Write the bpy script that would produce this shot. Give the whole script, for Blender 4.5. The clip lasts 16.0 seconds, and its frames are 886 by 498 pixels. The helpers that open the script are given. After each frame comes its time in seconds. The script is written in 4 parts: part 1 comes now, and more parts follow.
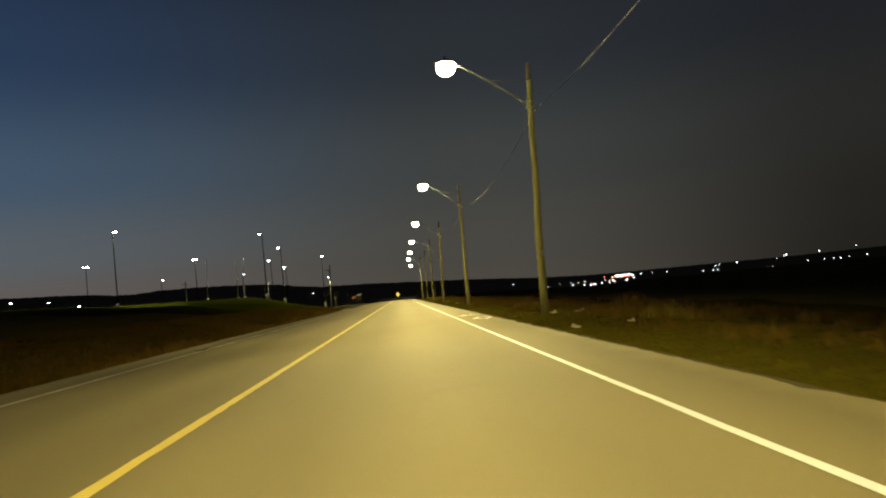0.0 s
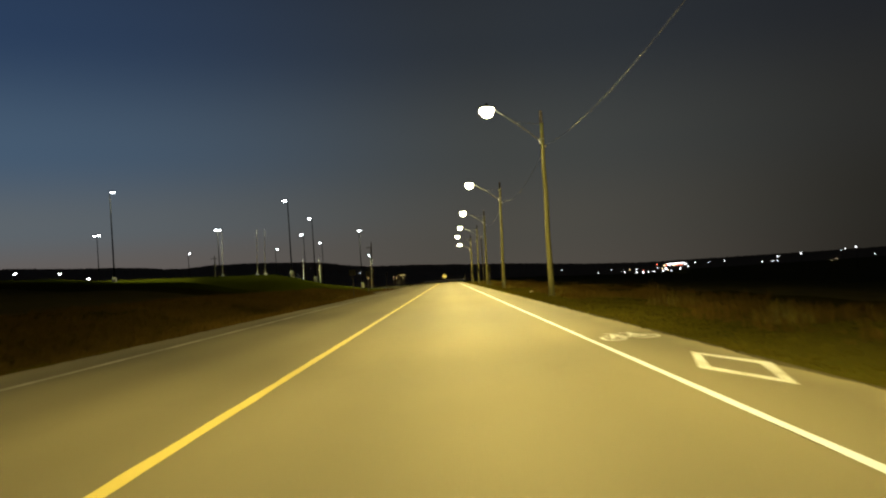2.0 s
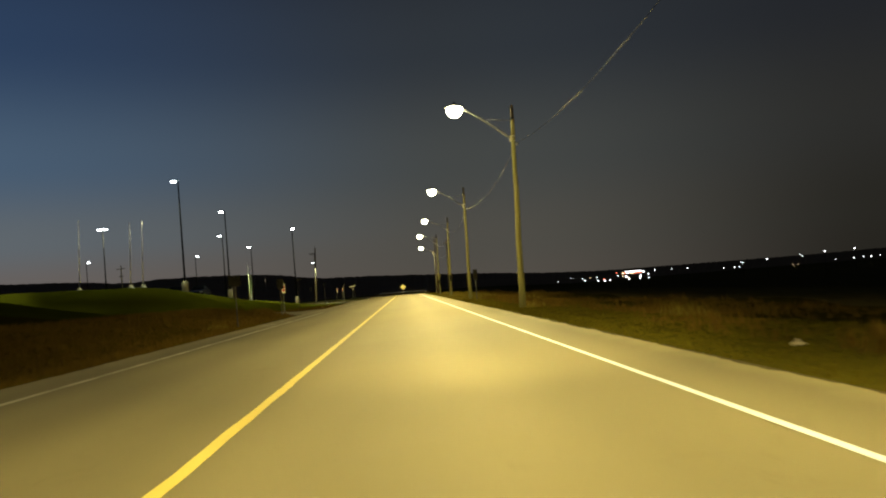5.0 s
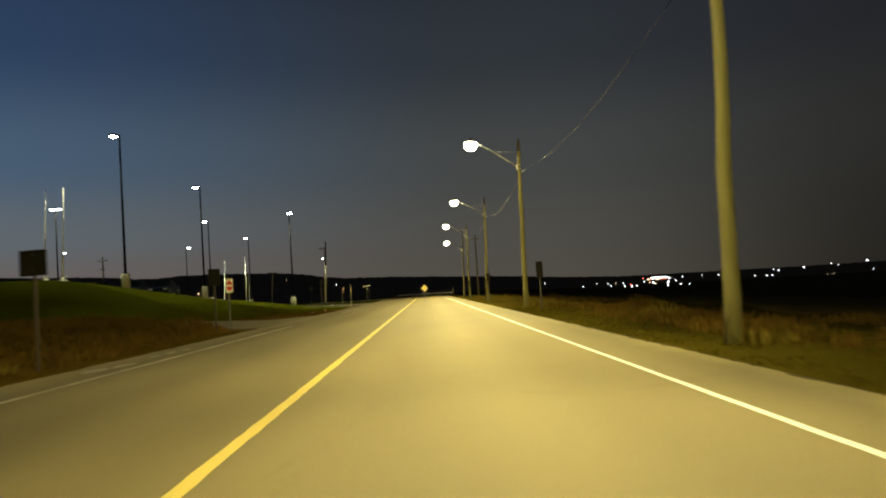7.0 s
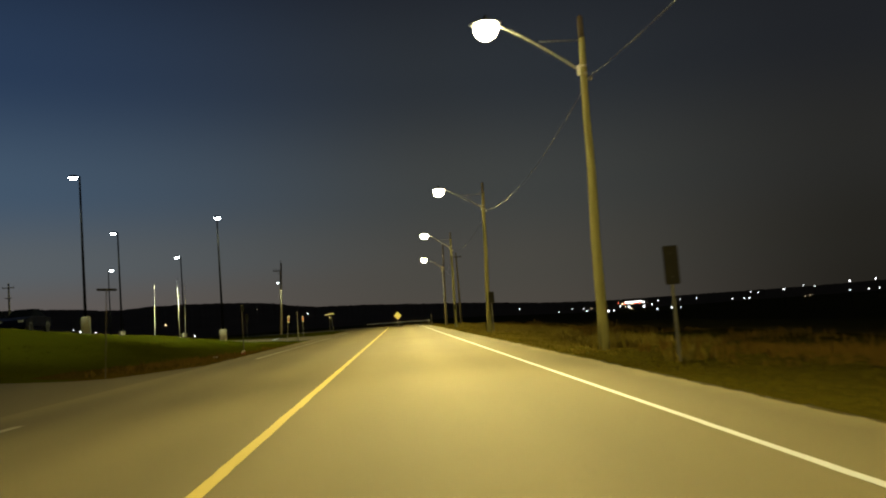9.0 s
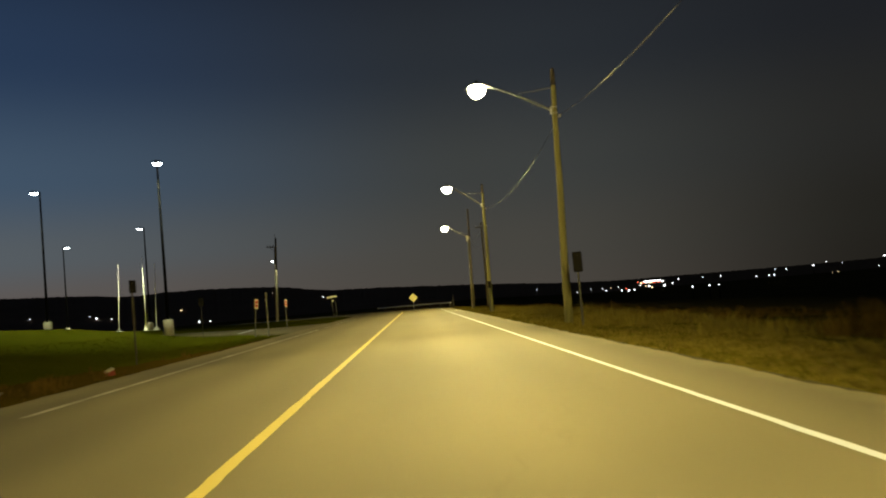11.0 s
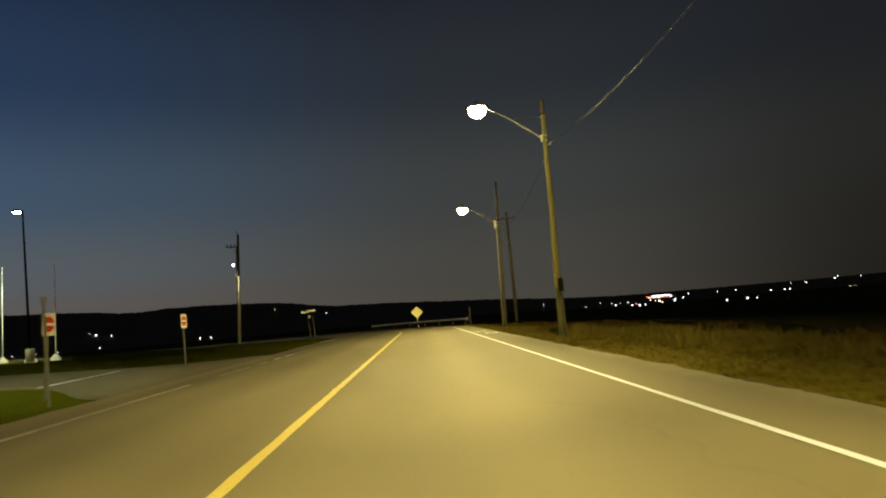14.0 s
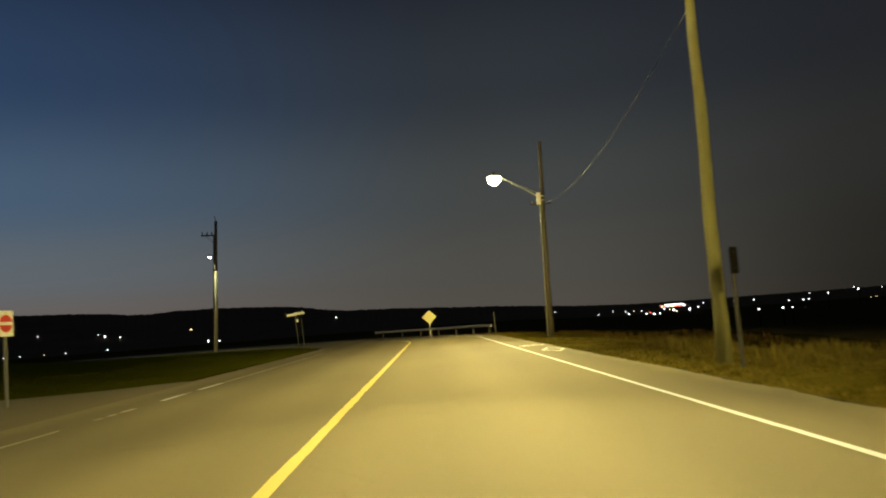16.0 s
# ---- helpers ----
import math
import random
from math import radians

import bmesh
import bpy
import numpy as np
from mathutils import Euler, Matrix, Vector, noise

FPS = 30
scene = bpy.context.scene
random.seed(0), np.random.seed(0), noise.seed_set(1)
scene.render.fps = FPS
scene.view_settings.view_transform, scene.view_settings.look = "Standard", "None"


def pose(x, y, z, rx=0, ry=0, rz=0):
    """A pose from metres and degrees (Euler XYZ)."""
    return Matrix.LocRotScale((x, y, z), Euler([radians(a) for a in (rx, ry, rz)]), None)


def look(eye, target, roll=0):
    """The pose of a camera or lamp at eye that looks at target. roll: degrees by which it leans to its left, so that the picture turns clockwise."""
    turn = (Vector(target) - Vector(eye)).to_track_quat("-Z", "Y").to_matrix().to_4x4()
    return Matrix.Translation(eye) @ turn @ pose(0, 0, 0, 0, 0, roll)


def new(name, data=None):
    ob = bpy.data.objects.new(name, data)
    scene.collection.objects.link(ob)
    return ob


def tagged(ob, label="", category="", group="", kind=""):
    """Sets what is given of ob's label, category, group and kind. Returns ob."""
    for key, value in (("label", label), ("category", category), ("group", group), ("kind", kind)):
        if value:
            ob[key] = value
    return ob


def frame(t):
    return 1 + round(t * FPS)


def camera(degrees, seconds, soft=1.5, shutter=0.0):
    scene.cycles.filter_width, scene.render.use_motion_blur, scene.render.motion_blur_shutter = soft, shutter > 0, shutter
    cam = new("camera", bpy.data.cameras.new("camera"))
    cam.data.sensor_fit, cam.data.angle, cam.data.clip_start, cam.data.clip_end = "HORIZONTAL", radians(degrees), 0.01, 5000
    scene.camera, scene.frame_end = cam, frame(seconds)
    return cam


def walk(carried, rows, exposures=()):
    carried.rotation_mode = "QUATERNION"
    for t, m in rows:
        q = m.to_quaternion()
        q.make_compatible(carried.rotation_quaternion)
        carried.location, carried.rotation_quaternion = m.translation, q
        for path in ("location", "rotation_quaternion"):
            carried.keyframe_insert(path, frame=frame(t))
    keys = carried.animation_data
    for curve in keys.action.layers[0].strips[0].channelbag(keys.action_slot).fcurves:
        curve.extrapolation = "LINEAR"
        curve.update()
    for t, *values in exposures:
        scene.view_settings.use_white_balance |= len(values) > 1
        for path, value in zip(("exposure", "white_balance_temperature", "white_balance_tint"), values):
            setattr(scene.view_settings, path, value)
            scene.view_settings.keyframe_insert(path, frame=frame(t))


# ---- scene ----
cam = camera(56.6, 16.0, 2.0, 0.5)
PATH = [
    (0, (2.063, 1.460, 1.024), (2.175, 3.454, 1.127), -5.82),
    (0.5, (2.080, 6.594, 1.030), (2.179, 8.588, 1.146), -5.26),
    (1, (2.027, 11.193, 1.042), (2.094, 13.190, 1.134), -4.74),
    (1.5, (2.025, 16.189, 1.044), (2.075, 18.188, 1.090), -3.98),
    (2, (2.000, 21.409, 1.054), (1.993, 23.408, 1.125), -4.10),
    (2.5, (1.923, 26.740, 1.023), (1.920, 28.735, 1.161), -4.13),
    (3, (1.863, 32.063, 1.049), (1.888, 34.060, 1.161), -4.60),
    (3.5, (1.664, 37.509, 1.106), (1.723, 39.508, 1.150), -5.72),
    (4, (1.596, 42.797, 1.113), (1.686, 44.794, 1.188), -5.16),
    (6.5, (1.552, 69.469, 1.078), (1.636, 71.465, 1.172), -4.22),
    (7, (1.522, 74.728, 1.081), (1.568, 76.725, 1.179), -3.67),
    (7.5, (1.548, 80.114, 1.082), (1.619, 82.110, 1.187), -3.84),
    (8, (1.491, 85.488, 1.081), (1.600, 87.482, 1.185), -4.79),
    (8.5, (1.486, 90.846, 1.131), (1.622, 92.835, 1.287), -4.71),
    (9, (1.469, 96.029, 1.095), (1.586, 98.019, 1.254), -4.47),
    (11.5, (1.490, 120.235, 1.104), (1.561, 122.231, 1.218), -5.17),
    (12, (1.467, 124.745, 1.081), (1.532, 126.739, 1.216), -4.71),
    (12.5, (1.517, 129.028, 1.077), (1.590, 131.022, 1.215), -3.89),
    (13, (1.525, 133.307, 1.085), (1.604, 135.299, 1.240), -4.89),
    (13.5, (1.507, 137.472, 1.082), (1.590, 139.465, 1.232), -5.70),
    (14, (1.479, 141.236, 1.077), (1.549, 143.229, 1.234), -5.36),
    (14.5, (1.430, 145.105, 1.071), (1.494, 147.097, 1.239), -5.41),
    (15, (1.403, 148.751, 1.090), (1.462, 150.742, 1.265), -5.58),
    (15.5, (1.306, 152.246, 1.083), (1.367, 154.237, 1.260), -4.95),
    (16, (1.217, 155.679, 1.071), (1.262, 157.671, 1.245), -4.57),
]
walk(cam, [(t, look(eye, goal, roll)) for t, eye, goal, roll in PATH],
     [(0, 0.1), (0.5, 0.05), (1, 0.15), (1.5, 0.3), (2, 0.2), (2.5, 0.1), (3, 0), (3.5, 0.15), (4, 0.35), (6.5, 0.25), (7, 0.3), (7.5, 0.38), (8, 0.35), (8.5, 0.25), (9, 0.1),
      (11.5, 0), (12, 0), (12.5, 0.2), (13, 0.3), (13.5, 0.1), (14, 0), (14.5, 0), (15, 0), (15.5, 0.05), (16, 0.3)])

# ---- light and sky ----
LAMP_COLOUR = (1.0, 0.79, 0.25)
LOT_COLOUR = (0.97, 1.0, 0.54)

world = bpy.data.worlds.new("dusk")
scene.world = world
world.use_nodes = True


def build_sky():
    nt = world.node_tree
    nt.nodes.clear()
    out = nt.nodes.new("ShaderNodeOutputWorld")
    bg = nt.nodes.new("ShaderNodeBackground")
    co = nt.nodes.new("ShaderNodeTexCoord")
    sep = nt.nodes.new("ShaderNodeSeparateXYZ")
    nt.links.new(co.outputs["Generated"], sep.inputs[0])

    def ramp(stops):
        r = nt.nodes.new("ShaderNodeValToRGB")
        r.color_ramp.interpolation = "EASE"
        e = r.color_ramp.elements
        e[0].position, e[0].color = stops[0][0], (*stops[0][1], 1)
        e[1].position, e[1].color = stops[-1][0], (*stops[-1][1], 1)
        for p, c in stops[1:-1]:
            n = e.new(p)
            n.color = (*c, 1)
        return r
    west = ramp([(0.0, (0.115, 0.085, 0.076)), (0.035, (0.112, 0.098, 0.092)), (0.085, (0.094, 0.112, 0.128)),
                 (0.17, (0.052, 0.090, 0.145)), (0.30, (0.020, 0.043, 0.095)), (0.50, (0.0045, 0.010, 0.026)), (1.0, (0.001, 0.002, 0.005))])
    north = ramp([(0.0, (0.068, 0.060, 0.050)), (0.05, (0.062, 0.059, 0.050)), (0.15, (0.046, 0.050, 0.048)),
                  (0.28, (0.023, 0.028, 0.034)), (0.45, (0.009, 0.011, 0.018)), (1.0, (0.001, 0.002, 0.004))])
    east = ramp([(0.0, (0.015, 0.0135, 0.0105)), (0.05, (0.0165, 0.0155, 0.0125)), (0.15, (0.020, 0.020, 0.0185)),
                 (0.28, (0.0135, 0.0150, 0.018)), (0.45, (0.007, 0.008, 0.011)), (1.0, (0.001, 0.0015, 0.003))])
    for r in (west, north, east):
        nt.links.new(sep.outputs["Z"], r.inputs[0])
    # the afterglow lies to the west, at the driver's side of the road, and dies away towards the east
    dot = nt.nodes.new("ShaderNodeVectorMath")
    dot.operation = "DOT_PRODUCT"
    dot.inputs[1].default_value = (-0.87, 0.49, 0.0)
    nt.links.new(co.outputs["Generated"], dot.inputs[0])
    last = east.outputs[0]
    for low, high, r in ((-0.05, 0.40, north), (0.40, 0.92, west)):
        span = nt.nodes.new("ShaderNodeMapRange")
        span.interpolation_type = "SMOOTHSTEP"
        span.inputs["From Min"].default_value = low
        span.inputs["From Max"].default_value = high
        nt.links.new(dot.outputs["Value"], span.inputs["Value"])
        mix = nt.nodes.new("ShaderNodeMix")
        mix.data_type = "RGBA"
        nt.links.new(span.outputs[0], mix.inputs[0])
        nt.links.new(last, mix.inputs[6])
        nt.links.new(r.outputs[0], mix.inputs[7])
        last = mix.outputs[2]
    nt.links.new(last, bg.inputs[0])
    bg.inputs[1].default_value = 1.0
    nt.links.new(bg.outputs[0], out.inputs[0])


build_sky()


def lamp(name, at, watts, colour, size, cone=0.0, tilt=0.0, narrow=1.0, throw=0.0):
    d = bpy.data.lights.new(name, "SPOT" if cone else "POINT")
    d.energy, d.color, d.shadow_soft_size = watts, colour, size
    if cone:
        d.spot_size, d.spot_blend = radians(cone), 1.0 if narrow < 1 else 0.2
    ob = new(name, d)
    # optics that throw far along the road and little across it
    ob.matrix_basis = pose(*at, 0, tilt, 0) @ pose(0, 0, 0, throw) @ Matrix.Diagonal((narrow, 1, 1, 1))
    return ob


# ---- materials ----
def material(name, base, rough=0.8, metal=0.0, spread=None, scale=8.0, fine=60.0, bump=0.0, bump_scale=None, emit=None, power=0.0, per_object=0.0, stretch=(1, 1, 1), coarse_mix=0.5, spec=0.5):
    """A base colour that drifts to spread at a coarse and a fine scale, with relief."""
    m = bpy.data.materials.new(name)
    m.use_nodes = True
    nt = m.node_tree
    p = nt.nodes["Principled BSDF"]
    p.inputs["Roughness"].default_value = rough
    p.inputs["Metallic"].default_value = metal
    p.inputs["Specular IOR Level"].default_value = spec
    p.inputs["Base Color"].default_value = (*base, 1)
    if emit:
        p.inputs["Emission Color"].default_value = (*emit, 1)
        p.inputs["Emission Strength"].default_value = power
    if spread:
        co = nt.nodes.new("ShaderNodeTexCoord")
        mp = nt.nodes.new("ShaderNodeMapping")
        mp.inputs["Scale"].default_value = stretch
        nt.links.new(co.outputs["Object"], mp.inputs[0])
        coarse = nt.nodes.new("ShaderNodeTexNoise")
        coarse.inputs["Scale"].default_value = scale
        coarse.inputs["Detail"].default_value = 5
        grain = nt.nodes.new("ShaderNodeTexNoise")
        grain.inputs["Scale"].default_value = fine
        grain.inputs["Detail"].default_value = 3
        for n in (coarse, grain):
            nt.links.new(mp.outputs[0], n.inputs["Vector"])
        add = nt.nodes.new("ShaderNodeMix")
        add.inputs[0].default_value = coarse_mix
        nt.links.new(grain.outputs[0], add.inputs[2])
        nt.links.new(coarse.outputs[0], add.inputs[3])
        rng = nt.nodes.new("ShaderNodeMapRange")
        rng.inputs["From Min"].default_value = 0.32
        rng.inputs["From Max"].default_value = 0.68
        nt.links.new(add.outputs[0], rng.inputs["Value"])
        mix = nt.nodes.new("ShaderNodeMix")
        mix.data_type = "RGBA"
        mix.inputs[6].default_value = (*base, 1)
        mix.inputs[7].default_value = (*spread, 1)
        nt.links.new(rng.outputs[0], mix.inputs[0])
        last = mix.outputs[2]
        if per_object:
            info = nt.nodes.new("ShaderNodeObjectInfo")
            r2 = nt.nodes.new("ShaderNodeMapRange")
            r2.inputs["To Min"].default_value = 1 - per_object
            r2.inputs["To Max"].default_value = 1 + per_object
            nt.links.new(info.outputs["Random"], r2.inputs["Value"])
            hsv = nt.nodes.new("ShaderNodeHueSaturation")
            nt.links.new(r2.outputs[0], hsv.inputs["Value"])
            nt.links.new(last, hsv.inputs["Color"])
            last = hsv.outputs[0]
        nt.links.new(last, p.inputs["Base Color"])
        if bump:
            b = nt.nodes.new("ShaderNodeBump")
            b.inputs["Strength"].default_value = min(1.0, bump)
            b.inputs["Distance"].default_value = 0.02
            src = grain
            if bump_scale:
                src = nt.nodes.new("ShaderNodeTexNoise")
                src.inputs["Scale"].default_value = bump_scale
                src.inputs["Detail"].default_value = 4
                nt.links.new(mp.outputs[0], src.inputs["Vector"])
            nt.links.new(src.outputs[0], b.inputs["Height"])
            nt.links.new(b.outputs[0], p.inputs["Normal"])
    return m


def asphalt_material(name="asphalt", track=0.075, dust=((-4.3, -5.1, 0.35), (4.75, 5.15, 0.3))):
    """Aged asphalt: pale stone specks, long wheel tracks, blotches, and fine cracks."""
    m = material(name, (0.104, 0.092, 0.058), 0.78, spread=(0.140, 0.124, 0.079), scale=0.35, fine=90, bump=0.35, bump_scale=140, stretch=(1, 0.25, 1), coarse_mix=0.6, spec=0.12)
    nt = m.node_tree
    p = nt.nodes["Principled BSDF"]
    old = p.inputs["Base Color"].links[0].from_socket
    co = nt.nodes.new("ShaderNodeTexCoord")
    # wheel tracks: bands along the road, paler where tyres polish the stone
    sep = nt.nodes.new("ShaderNodeSeparateXYZ")
    nt.links.new(co.outputs["Object"], sep.inputs[0])
    wav = nt.nodes.new("ShaderNodeMath")
    wav.operation = "MULTIPLY"
    wav.inputs[1].default_value = 3.5
    nt.links.new(sep.outputs["X"], wav.inputs[0])
    sine = nt.nodes.new("ShaderNodeMath")
    sine.operation = "SINE"
    nt.links.new(wav.outputs[0], sine.inputs[0])
    rng = nt.nodes.new("ShaderNodeMapRange")
    rng.inputs["From Min"].default_value, rng.inputs["From Max"].default_value = -1, 1
    rng.inputs["To Min"].default_value, rng.inputs["To Max"].default_value = 1 - track, 1 + track
    nt.links.new(sine.outputs[0], rng.inputs["Value"])
    # cracks: thin dark seams of large cells
    vor = nt.nodes.new("ShaderNodeTexVoronoi")
    vor.feature = "DISTANCE_TO_EDGE"
    vor.inputs["Scale"].default_value = 0.16
    warp = nt.nodes.new("ShaderNodeTexNoise")
    warp.inputs["Scale"].default_value = 1.1
    warp.inputs["Detail"].default_value = 6
    nt.links.new(co.outputs["Object"], warp.inputs["Vector"])
    addv = nt.nodes.new("ShaderNodeVectorMath")
    addv.operation = "MULTIPLY_ADD"
    addv.inputs[1].default_value = (1.5, 1.5, 0)
    nt.links.new(warp.outputs["Color"], addv.inputs[0])
    nt.links.new(co.outputs["Object"], addv.inputs[2])
    nt.links.new(addv.outputs[0], vor.inputs["Vector"])
    seam = nt.nodes.new("ShaderNodeMapRange")
    seam.inputs["From Max"].default_value = 0.004
    seam.inputs["To Min"].default_value = 0.90
    seam.inputs["To Max"].default_value = 1.0
    nt.links.new(vor.outputs["Distance"], seam.inputs["Value"])
    mul = nt.nodes.new("ShaderNodeMath")
    mul.operation = "MULTIPLY"
    nt.links.new(rng.outputs[0], mul.inputs[0])
    nt.links.new(seam.outputs[0], mul.inputs[1])
    hsv = nt.nodes.new("ShaderNodeHueSaturation")
    nt.links.new(mul.outputs[0], hsv.inputs["Value"])
    nt.links.new(old, hsv.inputs["Color"])
    last = hsv.outputs[0]
    # grit that traffic sweeps to the shoulders
    for start, full, most in dust:
        ragged = nt.nodes.new("ShaderNodeMath")
        ragged.operation = "MULTIPLY_ADD"
        ragged.inputs[1].default_value = 0.7
        nt.links.new(warp.outputs[0], ragged.inputs[0])
        nt.links.new(sep.outputs["X"], ragged.inputs[2])
        edge = nt.nodes.new("ShaderNodeMapRange")
        edge.interpolation_type = "SMOOTHSTEP"
        edge.inputs["From Min"].default_value, edge.inputs["From Max"].default_value = start + 0.35, full + 0.35
        edge.inputs["To Max"].default_value = most
        nt.links.new(ragged.outputs[0], edge.inputs["Value"])
        mix = nt.nodes.new("ShaderNodeMix")
        mix.data_type = "RGBA"
        mix.inputs[7].default_value = (0.23, 0.20, 0.125, 1)
        nt.links.new(edge.outputs[0], mix.inputs[0])
        nt.links.new(last, mix.inputs[6])
        last = mix.outputs[2]
    nt.links.new(last, p.inputs["Base Color"])
    return m


def paint_material(name, colour, worn, loss):
    """Road paint through which the asphalt shows where it has worn."""
    m = material(name, colour, 0.6, spread=worn, scale=2.2, fine=45, bump=0.2, stretch=(1.0, 0.35, 1.0), coarse_mix=0.55)
    rng = [n for n in m.node_tree.nodes if n.type == "MAP_RANGE"][0]
    rng.inputs["From Min"].default_value, rng.inputs["From Max"].default_value = 0.72 - loss, 0.80 - loss
    return m


M_ASPHALT = asphalt_material()
M_YARD = asphalt_material("plain_asphalt", 0.0, ())
M_YELLOW = paint_material("yellow_road_paint", (0.44, 0.365, 0.085), (0.25, 0.205, 0.06), 0.12)
M_WHITE = paint_material("white_road_paint", (0.47, 0.52, 0.68), (0.28, 0.29, 0.35), 0.12)
M_SYMBOL = paint_material("worn_symbol_paint", (0.48, 0.50, 0.56), (0.22, 0.21, 0.18), 0.22)
M_FAINT = paint_material("faded_road_paint", (0.30, 0.285, 0.24), (0.13, 0.122, 0.09), 0.27)
M_GRAVEL = material("gravel", (0.034, 0.030, 0.012), 0.95, spread=(0.066, 0.056, 0.030), scale=1.5, fine=38, bump=0.9, bump_scale=45, spec=0.06)
M_ROUGH = material("rough_grass", (0.038, 0.035, 0.005), 0.95, spread=(0.053, 0.045, 0.008), scale=0.22, fine=30, bump=0.5, bump_scale=40, spec=0.0)
M_TURF = material("dry_olive_turf", (0.082, 0.070, 0.011), 0.95, spread=(0.108, 0.088, 0.016), scale=0.25, fine=24, bump=0.5, bump_scale=40, spec=0.0)
M_BROWN = material("brown_bank_growth", (0.060, 0.043, 0.006), 0.95, spread=(0.082, 0.056, 0.009), scale=0.3, fine=20, bump=0.6, bump_scale=30, spec=0.0)
M_MOWN = material("mown_grass", (0.050, 0.058, 0.003), 0.95, spread=(0.069, 0.073, 0.006), scale=0.3, fine=14, bump=1.0, bump_scale=22, spec=0.0)
M_FIELD = material("dark_field", (0.085, 0.070, 0.022), 0.97, spread=(0.130, 0.102, 0.032), scale=0.05, fine=1.2, bump=1.0, bump_scale=2.0, spec=0.0)
M_BLADE = material("grass_blades", (0.066, 0.060, 0.007), 0.8, spread=(0.090, 0.074, 0.011), scale=0.5, fine=5, spec=0.0)
M_STRAW = material("dry_weed_stalks", (0.180, 0.148, 0.028), 0.85, spread=(0.110, 0.088, 0.018), scale=0.4, fine=4, spec=0.06)
M_RUST = material("rusty_brown_weeds", (0.130, 0.082, 0.018), 0.85, spread=(0.078, 0.052, 0.012), scale=0.3, fine=4, spec=0.0)
M_WOOD = material("weathered_pole_wood", (0.185, 0.178, 0.068), 0.85, spread=(0.115, 0.110, 0.040), scale=3, fine=26, bump=0.6, bump_scale=22, per_object=0.12, stretch=(1, 1, 0.08))
# darker copy of the pole wood, shade put in for poles left unlit
M_DIM_WOOD = material("dim_pole_wood", (0.085, 0.075, 0.048), 0.88, spread=(0.055, 0.048, 0.030), scale=3, fine=26, bump=0.5, stretch=(1, 1, 0.08))
# pole wood made paler to paint lamplight on the corner pole
M_LAMPLIT_WOOD = material("lamplit_pole_wood", (0.40, 0.38, 0.32), 0.85, spread=(0.28, 0.265, 0.22), scale=3, fine=26, bump=0.5, stretch=(1, 1, 0.08))
# near-black wood; on pole tops it paints the dark above the lamps
M_BLACKISH_WOOD = material("blackish_pole_wood", (0.035, 0.030, 0.026), 0.9, spread=(0.06, 0.05, 0.04), scale=3, fine=26, bump=0.5, stretch=(1, 1, 0.08))
M_STEEL = material("galvanised_steel", (0.46, 0.46, 0.45), 0.5, 0.75, spread=(0.33, 0.33, 0.32), scale=5, fine=30)
M_ALUMINIUM = material("dull_aluminium", (0.32, 0.32, 0.31), 0.5, 0.6, spread=(0.24, 0.24, 0.235), scale=6, fine=40)
M_BLACK = material("black_painted_steel", (0.0025, 0.0025, 0.003), 0.9, 0.0, spread=(0.004, 0.004, 0.004), scale=3, fine=30, spec=0.015)
M_CONCRETE = material("cast_concrete", (0.40, 0.38, 0.34), 0.9, spread=(0.28, 0.265, 0.235), scale=2.5, fine=25, bump=0.5)
M_FLAGPOLE = material("white_painted_pole", (0.86, 0.86, 0.86), 0.35, spread=(0.78, 0.78, 0.78), scale=1, fine=20)
M_SIGN_WHITE = material("white_sign_sheeting", (0.82, 0.81, 0.76), 0.4, spread=(0.74, 0.73, 0.68), scale=4, fine=40)
M_SIGN_RED = material("red_sign_sheeting", (0.62, 0.025, 0.02), 0.4, spread=(0.52, 0.03, 0.02), scale=4, fine=40)
M_CARTON = material("faded_red_carton", (0.26, 0.035, 0.02), 0.7, spread=(0.16, 0.03, 0.02), scale=9, fine=50)
M_CARTON_TOP = material("soiled_white_carton", (0.42, 0.38, 0.30), 0.75, spread=(0.25, 0.21, 0.15), scale=9, fine=50)
M_SIGN_YELLOW = material("yellow_sign_sheeting", (0.98, 0.88, 0.36), 0.4, spread=(0.95, 0.84, 0.32), scale=4, fine=40)
M_SIGN_DARK = material("dark_sign_panel", (0.010, 0.0095, 0.0085), 0.9, spread=(0.017, 0.016, 0.014), scale=4, fine=40, spec=0.04)
M_SIGN_BACK = material("bare_sign_back", (0.075, 0.075, 0.070), 0.7, 0.2, spread=(0.048, 0.048, 0.045), scale=4, fine=30)
M_POST = material("weathered_zinc_post", (0.135, 0.135, 0.130), 0.7, 0.15, spread=(0.10, 0.10, 0.096), scale=4, fine=30)
M_CABLE = material("aluminium_cable", (0.17, 0.17, 0.17), 0.6, 0.3)
M_RUBBER = material("tyre_rubber", (0.02, 0.02, 0.02), 0.85)
M_CAR_PAINT = material("dark_blue_car_paint", (0.0015, 0.002, 0.009), 0.5, 0.0, spec=0.012)
M_CAR_GLASS = material("car_glass", (0.001, 0.0012, 0.002), 0.2, spec=0.012)
M_TAIL = material("red_lens", (0.30, 0.01, 0.01), 0.25)
M_WOODS = material("far_woods", (0.190, 0.120, 0.058), 1.0, spread=(0.250, 0.160, 0.080), scale=0.01, fine=0.1, spec=0.06)
M_WALL = material("far_painted_wall", (0.35, 0.33, 0.30), 0.8, spread=(0.28, 0.26, 0.24), scale=0.2, fine=2)
